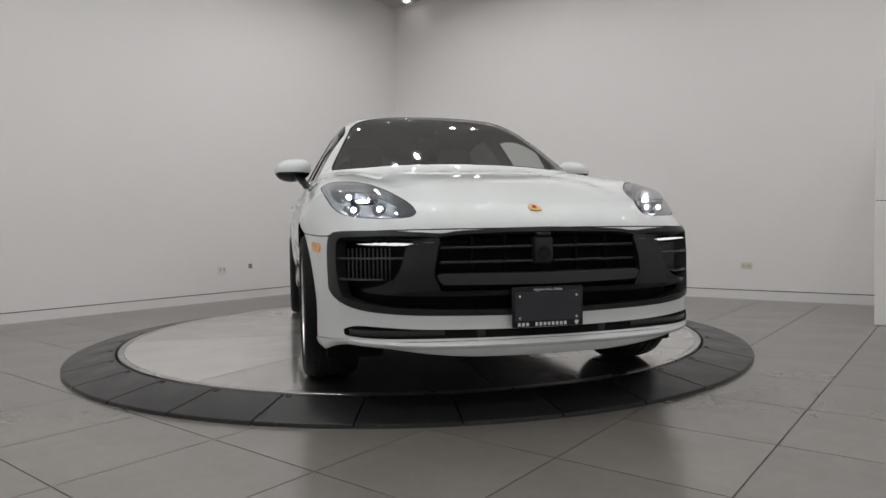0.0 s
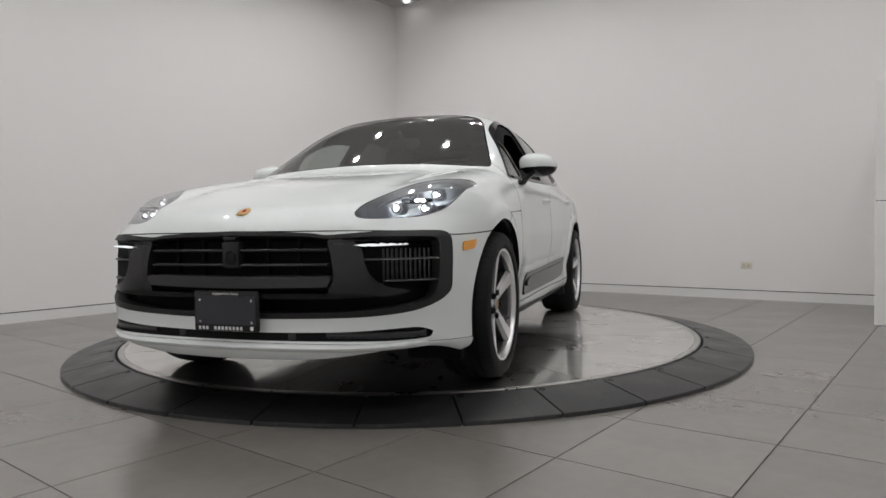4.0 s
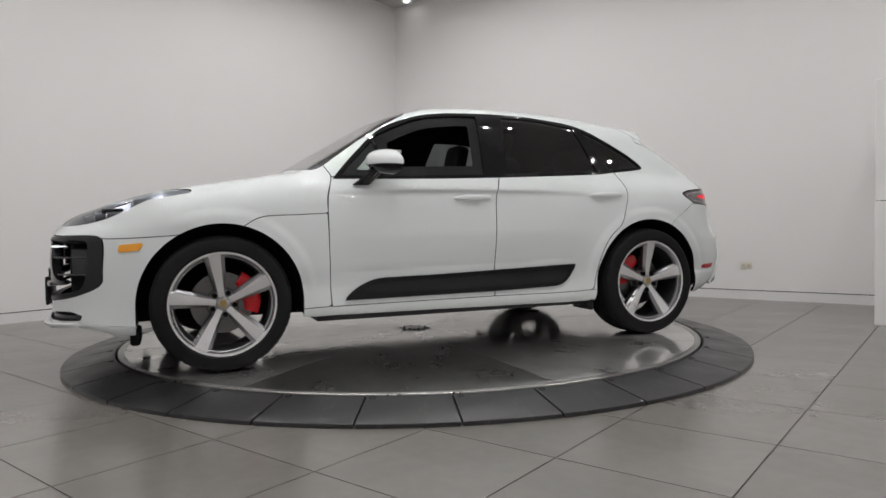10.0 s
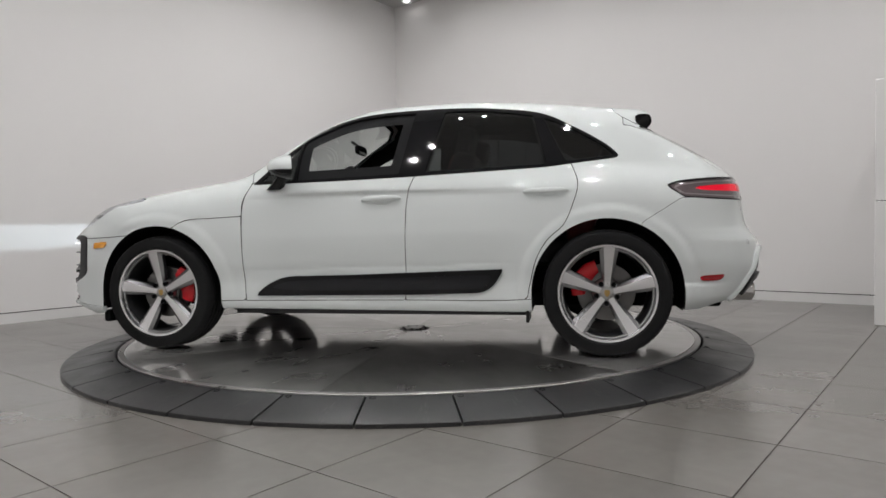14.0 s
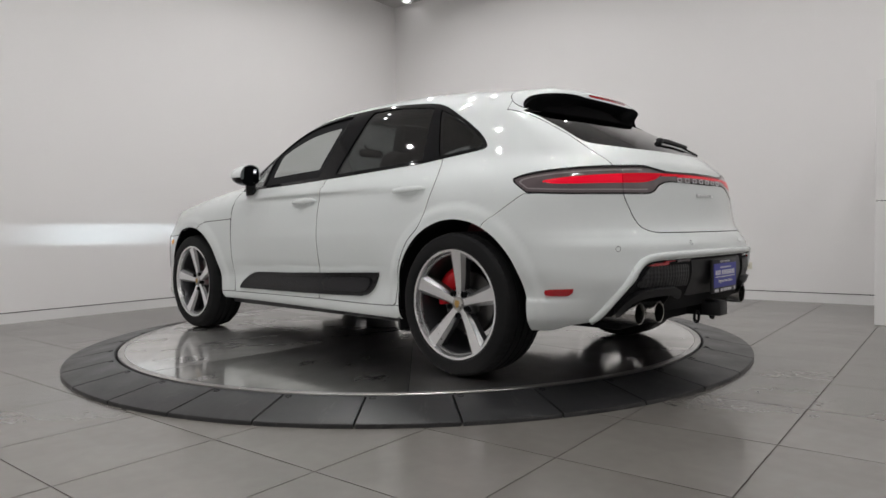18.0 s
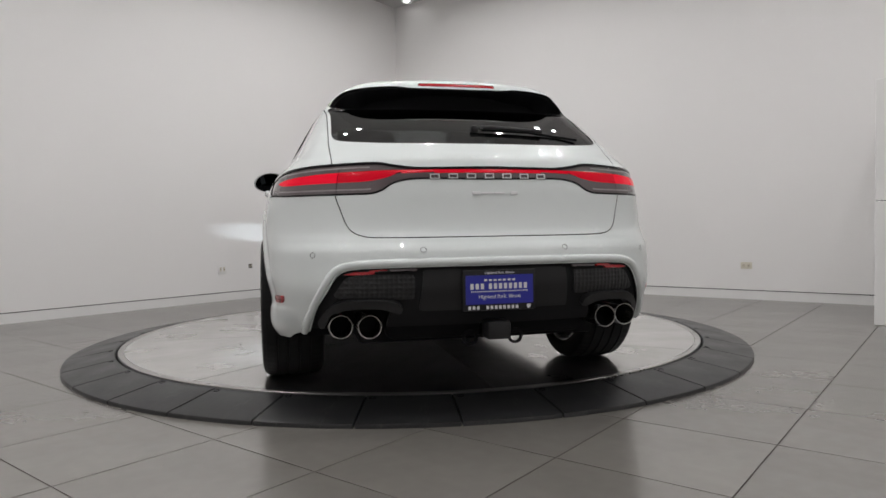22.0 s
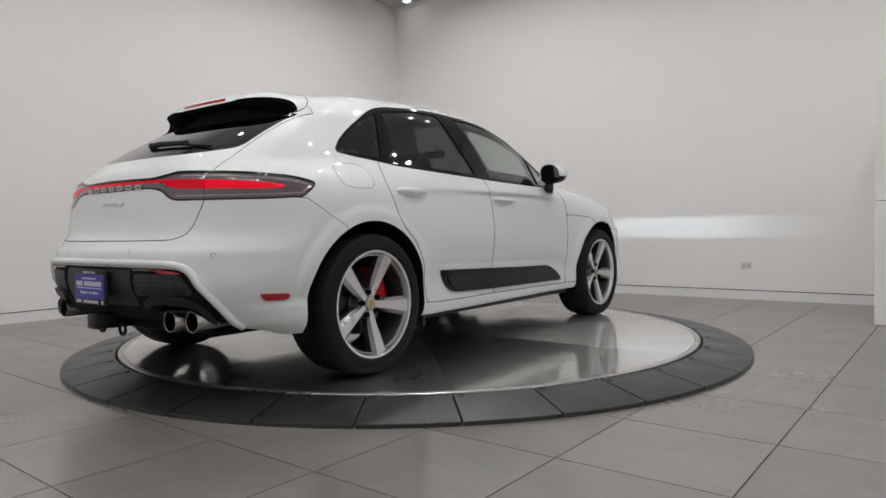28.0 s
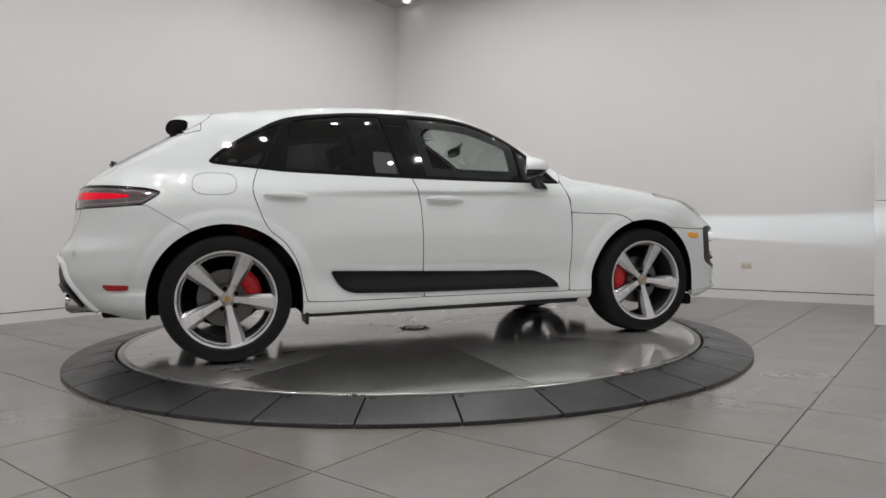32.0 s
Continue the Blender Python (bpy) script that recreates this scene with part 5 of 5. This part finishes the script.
    for s in (-1, 1):
        part("chain_loop", lathe(bmesh.new(), [(0.022, -0.005), (0.034, -0.005), (0.034, 0.005), (0.022, 0.005)], 16, "Y", True, m=Matrix.Translation((s * 0.10, -0.88, 0.285))), BLACK, hitch)
    # lower valance between the pipes
    part("lower_valance", box(bmesh.new(), 0, -0.72, 0.335, 0.88, 0.16, 0.12, 0.03), BLACK, CAR, "black lower valance")
    # wiper on the rear window
    def on_glass(x, z, lift):
        p = np.array([[x, -0.62, z]])
        p = settle_on(p, 6)
        return Vector(p[0]) + Vector(slope(p)[0]) * lift
    wiper = part("rear_wiper", tube(bmesh.new(), [on_glass(0.0, 1.160, 0.014), on_glass(0.08, 1.160, 0.018), on_glass(0.32, 1.152, 0.016)], 0.010, 8), SATIN_BLACK, CAR, "black rear wiper")
    part("wiper_blade", tube(bmesh.new(), [on_glass(0.03, 1.146, 0.008), on_glass(0.25, 1.145, 0.008), on_glass(0.50, 1.136, 0.008)], 0.006, 6), BLACK, wiper)
    part("wiper_pivot", box(bmesh.new(), *on_glass(0.0, 1.162, 0.008), 0.036, 0.034, 0.034, 0.010), SATIN_BLACK, wiper)
    # maker's letters and model name as plain raised bars
    for k in range(7):
        x = -0.235 + 0.0783 * k
        p = settle_on(np.array([[x, -0.85, 0.9655]]), 5)
        n = Vector(slope(p)[0])
        m = Matrix.Translation(Vector(p[0])) @ n.to_track_quat("Z", "Y").to_matrix().to_4x4()
        bm = bmesh.new()
        for dy in (-0.0085, 0.0085):
            box(bm, 0, dy, 0.004, 0.040, 0.0035, 0.004, 0, m)
        for dx in (-0.018, 0.018):
            box(bm, dx, 0, 0.004, 0.004, 0.0135, 0.004, 0, m)
        part("letter_bar", bm, LETTER_SILVER, CAR, "silver raised lettering, plain shape", None)
    for x, w, h in ((-0.062, 0.035, 0.024), (-0.014, 0.050, 0.013), (0.040, 0.045, 0.013), (0.105, 0.030, 0.026)):
        p = settle_on(np.array([[x, -0.86, 0.892]]), 5)
        n = Vector(slope(p)[0])
        m = Matrix.Translation(Vector(p[0])) @ n.to_track_quat("Z", "Y").to_matrix().to_4x4()
        part("name_bar", box(bmesh.new(), 0, 0, 0.005, w, h * 0.6, 0.005, 0.001, m), LETTER_SILVER, CAR, "silver model name, plain bar", None)


HONEYCOMB = bpy.data.materials.new("honeycomb")
HONEYCOMB.use_nodes = True
_n, _l = HONEYCOMB.node_tree.nodes, HONEYCOMB.node_tree.links
_c, _v, _b, _r = _n.new("ShaderNodeTexCoord"), _n.new("ShaderNodeTexVoronoi"), _n.new("ShaderNodeBump"), _n.new("ShaderNodeMapRange")
_v.inputs["Scale"].default_value, _v.inputs["Randomness"].default_value = 52, 0.0
_b.inputs["Distance"].default_value = 0.005
_r.inputs["To Min"].default_value, _r.inputs["To Max"].default_value = 0.004, 0.035
_l.new(_c.outputs["Object"], _v.inputs["Vector"])
_l.new(_v.outputs["Distance"], _b.inputs["Height"])
_l.new(_b.outputs["Normal"], _n["Principled BSDF"].inputs["Normal"])
_n["Principled BSDF"].inputs["Base Color"].default_value = (0.009, 0.009, 0.010, 1)
_n["Principled BSDF"].inputs["Roughness"].default_value = 0.5
rear_details()


# ---- mirrors, handles, lamps ----
def door_mirror(s):
    c = Vector((s * 0.965, 1.880, 1.138))
    turned = Matrix.Translation(c) @ Matrix.Rotation(-s * radians(26), 4, "Z")
    bm = bmesh.new()
    bmesh.ops.create_uvsphere(bm, u_segments=32, v_segments=20, radius=1)
    for v in bm.verts:
        a = v.co
        out = a.x * s  # +1 at the outer end
        k = 1 - 0.16 * max(out, 0) ** 2
        sq = lambda q, e: math.copysign(abs(q) ** e, q)
        v.co = Vector((s * sq(out, 0.86) * 0.120, a.y * 0.140 * (1 - 0.15 * max(out, 0)), sq(a.z, 0.88) * 0.074 * k - 0.012 * out))
    bmesh.ops.bisect_plane(bm, geom=bm.verts[:] + bm.edges[:] + bm.faces[:], plane_co=(0, 0, 0), plane_no=(0, -1, 0), clear_outer=True)
    low = bm.copy()
    bmesh.ops.bisect_plane(bm, geom=bm.verts[:] + bm.edges[:] + bm.faces[:], plane_co=(0, 0, -0.018), plane_no=(0, 0, -1), clear_outer=True)
    bmesh.ops.bisect_plane(low, geom=low.verts[:] + low.edges[:] + low.faces[:], plane_co=(0, 0, -0.020), plane_no=(0, 0, 1), clear_outer=True)
    for b in (bm, low):
        bmesh.ops.transform(b, matrix=turned, verts=b.verts)
    cap = part("door_mirror", bm, PAINT, CAR, "white door mirror with a black lower half")
    bmesh.ops.scale(low, vec=(0.985, 0.97, 0.97), verts=low.verts, space=Matrix.Translation(-c))
    part("mirror_base", low, GLOSS_BLACK, cap, "black lower mirror half")
    ring = []
    for k in range(32):
        a = 2 * math.pi * k / 32
        out = math.cos(a)
        sq = lambda q, e: math.copysign(abs(q) ** e, q)
        kk = 1 - 0.16 * max(out, 0) ** 2
        ring.append((s * sq(out, 0.86) * 0.114, sq(math.sin(a), 0.88) * 0.068 * kk - 0.012 * out))
    m = turned @ Matrix.Translation((0, 0.004, 0)) @ Matrix(((1, 0, 0, 0), (0, 0, -1, 0), (0, 1, 0, 0), (0, 0, 0, 1)))
    part("mirror_glass", prism(bmesh.new(), ring, 0.004, m), MIRROR_DARK, cap, "mirror glass, darkened for a dark reflection", None)
    bm = bmesh.new()
    rows = []
    for t, w, d in ((0, 0.040, 0.110), (0.35, 0.034, 0.095), (0.7, 0.032, 0.085), (1, 0.036, 0.09)):
        p = Vector((s * 0.868, 2.030, 1.008)).lerp(Vector((s * 0.940, 1.935, 1.095)), t)
        rows.append([bm.verts.new(p + Vector((s * w * math.cos(q), d / 2 * math.sin(q), 0))) for q in [2 * math.pi * k / 12 for k in range(12)]])
    for p, q in zip(rows, rows[1:]):
        for k in range(12):
            bm.faces.new((p[k], p[(k + 1) % 12], q[(k + 1) % 12], q[k]))
    bm.faces.new(rows[0])
    bm.faces.new(rows[-1])
    bmesh.ops.recalc_face_normals(bm, faces=bm.faces)
    part("mirror_arm", bm, GLOSS_BLACK, cap, "gloss black mirror arm")


def door_handle(s, y0, y1, z):
    """A pull handle that stands off the door on two feet."""
    bm = bmesh.new()
    rows = []
    steps = 14
    for k in range(steps + 1):
        t = k / steps
        y = y0 + (y1 - y0) * t
        base = settle_on(np.array([[s * 0.93, y, z + 0.005 * t]]), 5)
        n = Vector(slope(base)[0])
        end = math.sin(math.pi * min(max(t, 0.0), 1)) ** 0.35
        off = 0.004 + 0.022 * end
        hh, ww = 0.004 + 0.013 * end, 0.003 + 0.008 * end
        up = (Vector((0, 0, 1)) - n * n.z).normalized()
        c = Vector(base[0]) + n * off
        rows.append([bm.verts.new(c + up * hh * math.sin(q) + n * ww * math.cos(q)) for q in [2 * math.pi * j / 12 for j in range(12)]])
    for p, q in zip(rows, rows[1:]):
        for j in range(12):
            bm.faces.new((p[j], p[(j + 1) % 12], q[(j + 1) % 12], q[j]))
    bm.faces.new(rows[0])
    bm.faces.new(rows[-1])
    bmesh.ops.recalc_face_normals(bm, faces=bm.faces)
    door = [o for o in CAR.children if o.name.startswith("front_door" if y0 > 1 else "rear_door") and np.sign(o.data.vertices[0].co.x) == s][0]
    part("door_handle", bm, PAINT, door, "white pull handle")
    centre = settle_on(np.array([[s * 0.93, (y0 + y1) / 2, z - 0.006]]), 5)
    n = Vector(slope(centre)[0])
    m = Matrix.Translation(Vector(centre[0]) + n * 0.0012) @ n.to_track_quat("Z", "Y").to_matrix().to_4x4()
    cup = [(0.075 * math.cos(2 * math.pi * k / 28), 0.024 * math.sin(2 * math.pi * k / 28)) for k in range(28)]
    part("handle_cup", prism(bmesh.new(), cup, 0.004, m, 0.0008), PAINT, door, "shallow cup behind the handle", 40)


for s in (-1, 1):
    door_mirror(s)
    door_handle(s, 1.45, 1.200, 0.932)
    door_handle(s, 0.470, 0.215, 0.955)

for lamp_unit in HEADLIGHTS:
    s = np.sign(lamp_unit.data.vertices[0].co.x)
    for x, y, z, r in ((0.645, 3.345, 0.900, 0.026), (0.752, 3.290, 0.898, 0.026), (0.640, 3.43, 0.836, 0.026), (0.745, 3.365, 0.836, 0.026)):
        while skin(np.array([[s * x, y, z + r], [s * (x + r), y, z]])).max() > -0.014:
            y -= 0.004
        m = Matrix.Translation((s * x, y, z))
        cup = part("lamp_barrel", lathe(bmesh.new(), [(r - 0.012, -0.001), (r, 0.0), (r + 0.003, -0.066), (r - 0.006, -0.064), (r - 0.006, -0.006)], 24, "Y", True, m=m), BARREL, lamp_unit, "dark grey lamp barrel")
        part("barrel_ring", lathe(bmesh.new(), [(r - 0.0045, 0.001), (r, 0.0015), (r + 0.002, -0.004)], 24, "Y", m=m), CHROME, cup, "bright lens ring")
        part("lens_dome", lathe(bmesh.new(), [(0.0, 0.006), (r * 0.45, 0.0045), (r * 0.8, 0.0)], 24, "Y", m=m), LAMP_COVER, cup, "clear domed lens")
        part("lamp_lens", disc(bmesh.new(), r - 0.016, Matrix.Translation((s * x, y - 0.063, z)) @ Matrix.Rotation(-math.pi / 2, 4, "X")), LED_WHITE, lamp_unit, "lit white lamp lens", None)
    bm = tube(bmesh.new(), [settle_on(np.array([c]), 5)[0] - slope(settle_on(np.array([c]), 5))[0] * 0.022 for c in ((s * 0.575, 3.475, 0.836), (s * 0.60, 3.42, 0.87), (s * 0.64, 3.34, 0.92), (s * 0.72, 3.24, 0.95), (s * 0.80, 3.15, 0.955))], 0.005, 6)
    part("lamp_trim", bm, CHROME, lamp_unit, "bright trim bar")

# low beam: a bright strip deep in a black shutter, cut off level at the top
for lamp_unit in HEADLIGHTS:
    s = np.sign(lamp_unit.data.vertices[0].co.x)
    m = Matrix.Translation((s * 0.70, 3.385, 0.868)) @ Matrix.Rotation(radians(-1.95), 4, "X")
    bm = bmesh.new()
    for cz, sz in ((0.0065, 0.005), (-0.0096, 0.005)):
        box(bm, 0, -0.045, cz, 0.10, 0.09, sz, 0, m)
    for cx in (-0.0525, 0.0525):
        box(bm, cx, -0.045, -0.00225, 0.005, 0.09, 0.0225, 0, m)
    box(bm, 0, -0.0925, -0.00225, 0.11, 0.003, 0.0225, 0, m)
    shutter = part("beam_shutter", bm, PITCH_BLACK, lamp_unit, "black beam shutter", None)
    bm = bmesh.new()
    bm.faces.new([bm.verts.new(m @ Vector(c)) for c in ((-0.025, -0.0905, 0.001), (-0.025, -0.0905, 0.003), (0.025, -0.0905, 0.003), (0.025, -0.0905, 0.001))])
    part("beam_source", bm, BEAM, lamp_unit, "low beam light source", None)

# crest on the hood
p = settle_on(np.array([[0, 3.60, 0.845]]), 6)
n = Vector(slope(p)[0])
m = Matrix.Translation(Vector(p[0]) + n * 0.003) @ n.to_track_quat("Z", "Y").to_matrix().to_4x4() @ Matrix.Rotation(math.pi, 4, "Z")
crest = [(-0.024, 0.034), (0.0, 0.038), (0.024, 0.034), (0.029, 0.012), (0.026, -0.010), (0.013, -0.028), (0.0, -0.036), (-0.013, -0.028), (-0.026, -0.010), (-0.029, 0.012)]
badge = part("hood_crest", prism(bmesh.new(), crest, 0.004, m, 0.001), GOLD, CAR, "small gold shield crest, plain shape")
part("crest_field", prism(bmesh.new(), [(-0.008, 0.012), (0.008, 0.012), (0.009, -0.004), (0, -0.014), (-0.009, -0.004)], 0.002, m @ Matrix.Translation((0, 0, 0.0012))), RED_LENS, badge, "", None)


# ---- cabin ----
def rounded(bm, cx, cy, cz, sx, sy, sz, m=None, e=0.35):
    """A cushion: a box swollen towards a ball."""
    made = bmesh.ops.create_uvsphere(bm, u_segments=24, v_segments=16, radius=1)["verts"]
    for v in made:
        v.co = Vector([math.copysign(abs(q) ** e, q) * h / 2 for q, h in zip(v.co, (sx, sy, sz))]) + Vector((cx, cy, cz))
    if m is not None:
        bmesh.ops.transform(bm, matrix=m, verts=made)
    return bm


def front_seat(x):
    seat = part("front_seat", rounded(bmesh.new(), x, 1.22, 0.60, 0.50, 0.52, 0.18), BLACK_LEATHER, CAR, "red and black leather front seat", 60)
    part("seat_cushion", rounded(bmesh.new(), x, 1.23, 0.665, 0.32, 0.46, 0.10), RED_LEATHER, seat, "red leather seat cushion", 60)
    m = Matrix.Translation((x, 1.00, 0.66)) @ Matrix.Rotation(radians(14), 4, "X")
    part("seat_back", rounded(bmesh.new(), 0, 0, 0.29, 0.50, 0.16, 0.62, m), BLACK_LEATHER, seat, "black leather seat back", 60)
    part("back_cushion", rounded(bmesh.new(), 0, 0.055, 0.30, 0.33, 0.10, 0.56, m), RED_LEATHER, seat, "red leather back cushion", 60)
    part("headrest", rounded(bmesh.new(), 0, 0.035, 0.66, 0.27, 0.11, 0.22, m), BLACK_LEATHER, seat, "black leather headrest", 60)


def cabin():
    front_seat(-0.37)
    front_seat(0.37)
    bench = part("rear_bench", rounded(bmesh.new(), 0, 0.42, 0.60, 1.25, 0.48, 0.2), BLACK_LEATHER, CAR, "red and black leather rear bench", 60)
    m = Matrix.Translation((0, 0.16, 0.66)) @ Matrix.Rotation(radians(20), 4, "X")
    part("bench_back", rounded(bmesh.new(), 0, 0, 0.24, 1.25, 0.16, 0.54, m, 0.25), RED_LEATHER, bench, "red leather bench back", 60)
    for x in (-0.4, 0.4):
        part("headrest", rounded(bmesh.new(), x, 0.0, 0.57, 0.25, 0.10, 0.16, m), BLACK_LEATHER, bench, "black rear headrest", 60)
    dash = bmesh.new()
    rounded(dash, 0, 2.06, 0.93, 1.48, 0.55, 0.26, e=0.45)
    dash_ob = part("dashboard", dash, BLACK_LEATHER, CAR, "black leather dashboard", 60)
    part("instrument_hood", rounded(bmesh.new(), -0.38, 1.92, 1.045, 0.36, 0.16, 0.10), BLACK_LEATHER, dash_ob, "", 60)
    part("centre_console", rounded(bmesh.new(), 0, 1.45, 0.62, 0.24, 0.95, 0.30, e=0.3), BLACK_LEATHER, CAR, "black centre console", 60)
    tilt = Matrix.Translation((-0.38, 1.76, 1.02)) @ Matrix.Rotation(radians(-64), 4, "X")
    ring = [(0.178 + 0.015 * math.cos(2 * math.pi * k / 10), 0.015 * math.sin(2 * math.pi * k / 10)) for k in range(10)]
    wheel_ob = part("steering_wheel", lathe(bmesh.new(), ring, 40, closed=True, m=tilt), BLACK_LEATHER, CAR, "black leather steering wheel", 60)
    part("wheel_hub", rounded(bmesh.new(), 0, 0, -0.01, 0.15, 0.13, 0.05, tilt), SATIN_BLACK, wheel_ob, "", 60)
    for a in (0, 90, 180):
        part("wheel_spoke", box(bmesh.new(), 0.11, 0, 0, 0.12, 0.03, 0.015, 0.004, tilt @ Matrix.Rotation(radians(a + 180), 4, "Z")), SILVER, wheel_ob)
    rv = part("rear_view_mirror", rounded(bmesh.new(), 0, 1.73, 1.345, 0.24, 0.035, 0.07, e=0.5), GLOSS_BLACK, CAR, "black rear-view mirror", 60)
    part("mirror_stalk", tube(bmesh.new(), [(0, 1.745, 1.37), (0, 1.80, 1.415)], 0.012), SATIN_BLACK, rv)
    # floor of the cabin and the underbody
    bm = bmesh.new()
    box(bm, 0, 1.40, 0.30, 1.10, 4.2, 0.10, 0.02)
    under = part("underbody", bm, BLACK, CAR, "black underbody")
    for s in (-1, 1):
        part("floor_pan", box(bmesh.new(), s * 0.70, 1.40, 0.29, 0.34, 1.86, 0.08, 0.01), BLACK, under)
    part("engine_bay_tray", box(bmesh.new(), 0, 3.05, 0.45, 1.0, 0.9, 0.36, 0.05), BLACK, under)
    part("boot_floor", box(bmesh.new(), 0, -0.42, 0.52, 1.1, 0.62, 0.38, 0.05), BLACK, under)
    for s in (-1, 1):
        part("drive_shaft", tube(bmesh.new(), [(s * 0.2, 0, 0.36), (s * 0.74, 0, WHEEL_R)], 0.03, 10), BLACK, under)
        part("drive_shaft", tube(bmesh.new(), [(s * 0.2, AXLE_F, 0.36), (s * 0.74, AXLE_F, WHEEL_R)], 0.03, 10), BLACK, under)
    part("silencer", rounded(bmesh.new(), 0.0, -0.62, 0.36, 0.9, 0.26, 0.18), PIPE, under, "steel exhaust silencer", 60)
    for s in (-1, 1):
        part("sill_underside", box(bmesh.new(), s * 0.820, 1.38, 0.246, 0.12, 1.84, 0.030, 0.005), SATIN_BLACK, CAR, "black strip under the sill")
        part("mud_flap", box(bmesh.new(), s * 0.80, 0.452, 0.245, 0.22, 0.02, 0.11, 0.006), SATIN_BLACK, CAR, "black mud flap before the rear wheel")
        part("air_dam", box(bmesh.new(), s * 0.74, 3.24, 0.205, 0.26, 0.05, 0.08, 0.015), BLACK, CAR, "black air dam before the front wheel")
    # price label behind the rear quarter glass
    q = settle_on(np.array([[0.80, 0.05, 1.19]]), 6)
    nn = Vector(slope(q)[0])
    mm = Matrix.Translation(Vector(q[0]) - nn * 0.010) @ nn.to_track_quat("Z", "Y").to_matrix().to_4x4()
    part("window_sticker", box(bmesh.new(), 0, 0, 0, 0.05, 0.022, 0.001, 0, mm), LETTER_WHITE, CAR, "small white sticker behind the quarter glass", None)
    # paper label on the windscreen
    q = settle_on(np.array([[-0.44, 1.66, 1.50]]), 6)
    nn = Vector(slope(q)[0])
    mm = Matrix.Translation(Vector(q[0]) - nn * 0.006) @ nn.to_track_quat("Z", "Y").to_matrix().to_4x4()
    part("windscreen_label", box(bmesh.new(), 0, 0, 0, 0.09, 0.035, 0.001, 0, mm), LETTER_WHITE, CAR, "small white paper label behind the windscreen", None)


cabin()


def motions():
    """The turntable turns steadily and carries the car."""
    rows, table_rows = [], []
    for k in range(33):
        a = turn(k)
        m = Matrix.Translation((0, 0, PLATE_Z)) @ Matrix.Rotation(a, 4, "Z")
        table_rows.append((float(k), m))
        rows.append((float(k), m @ Matrix.Translation((-0.085, -1.3606, 0))))
    walk(TABLE, table_rows)
    walk(CAR, rows)


motions()
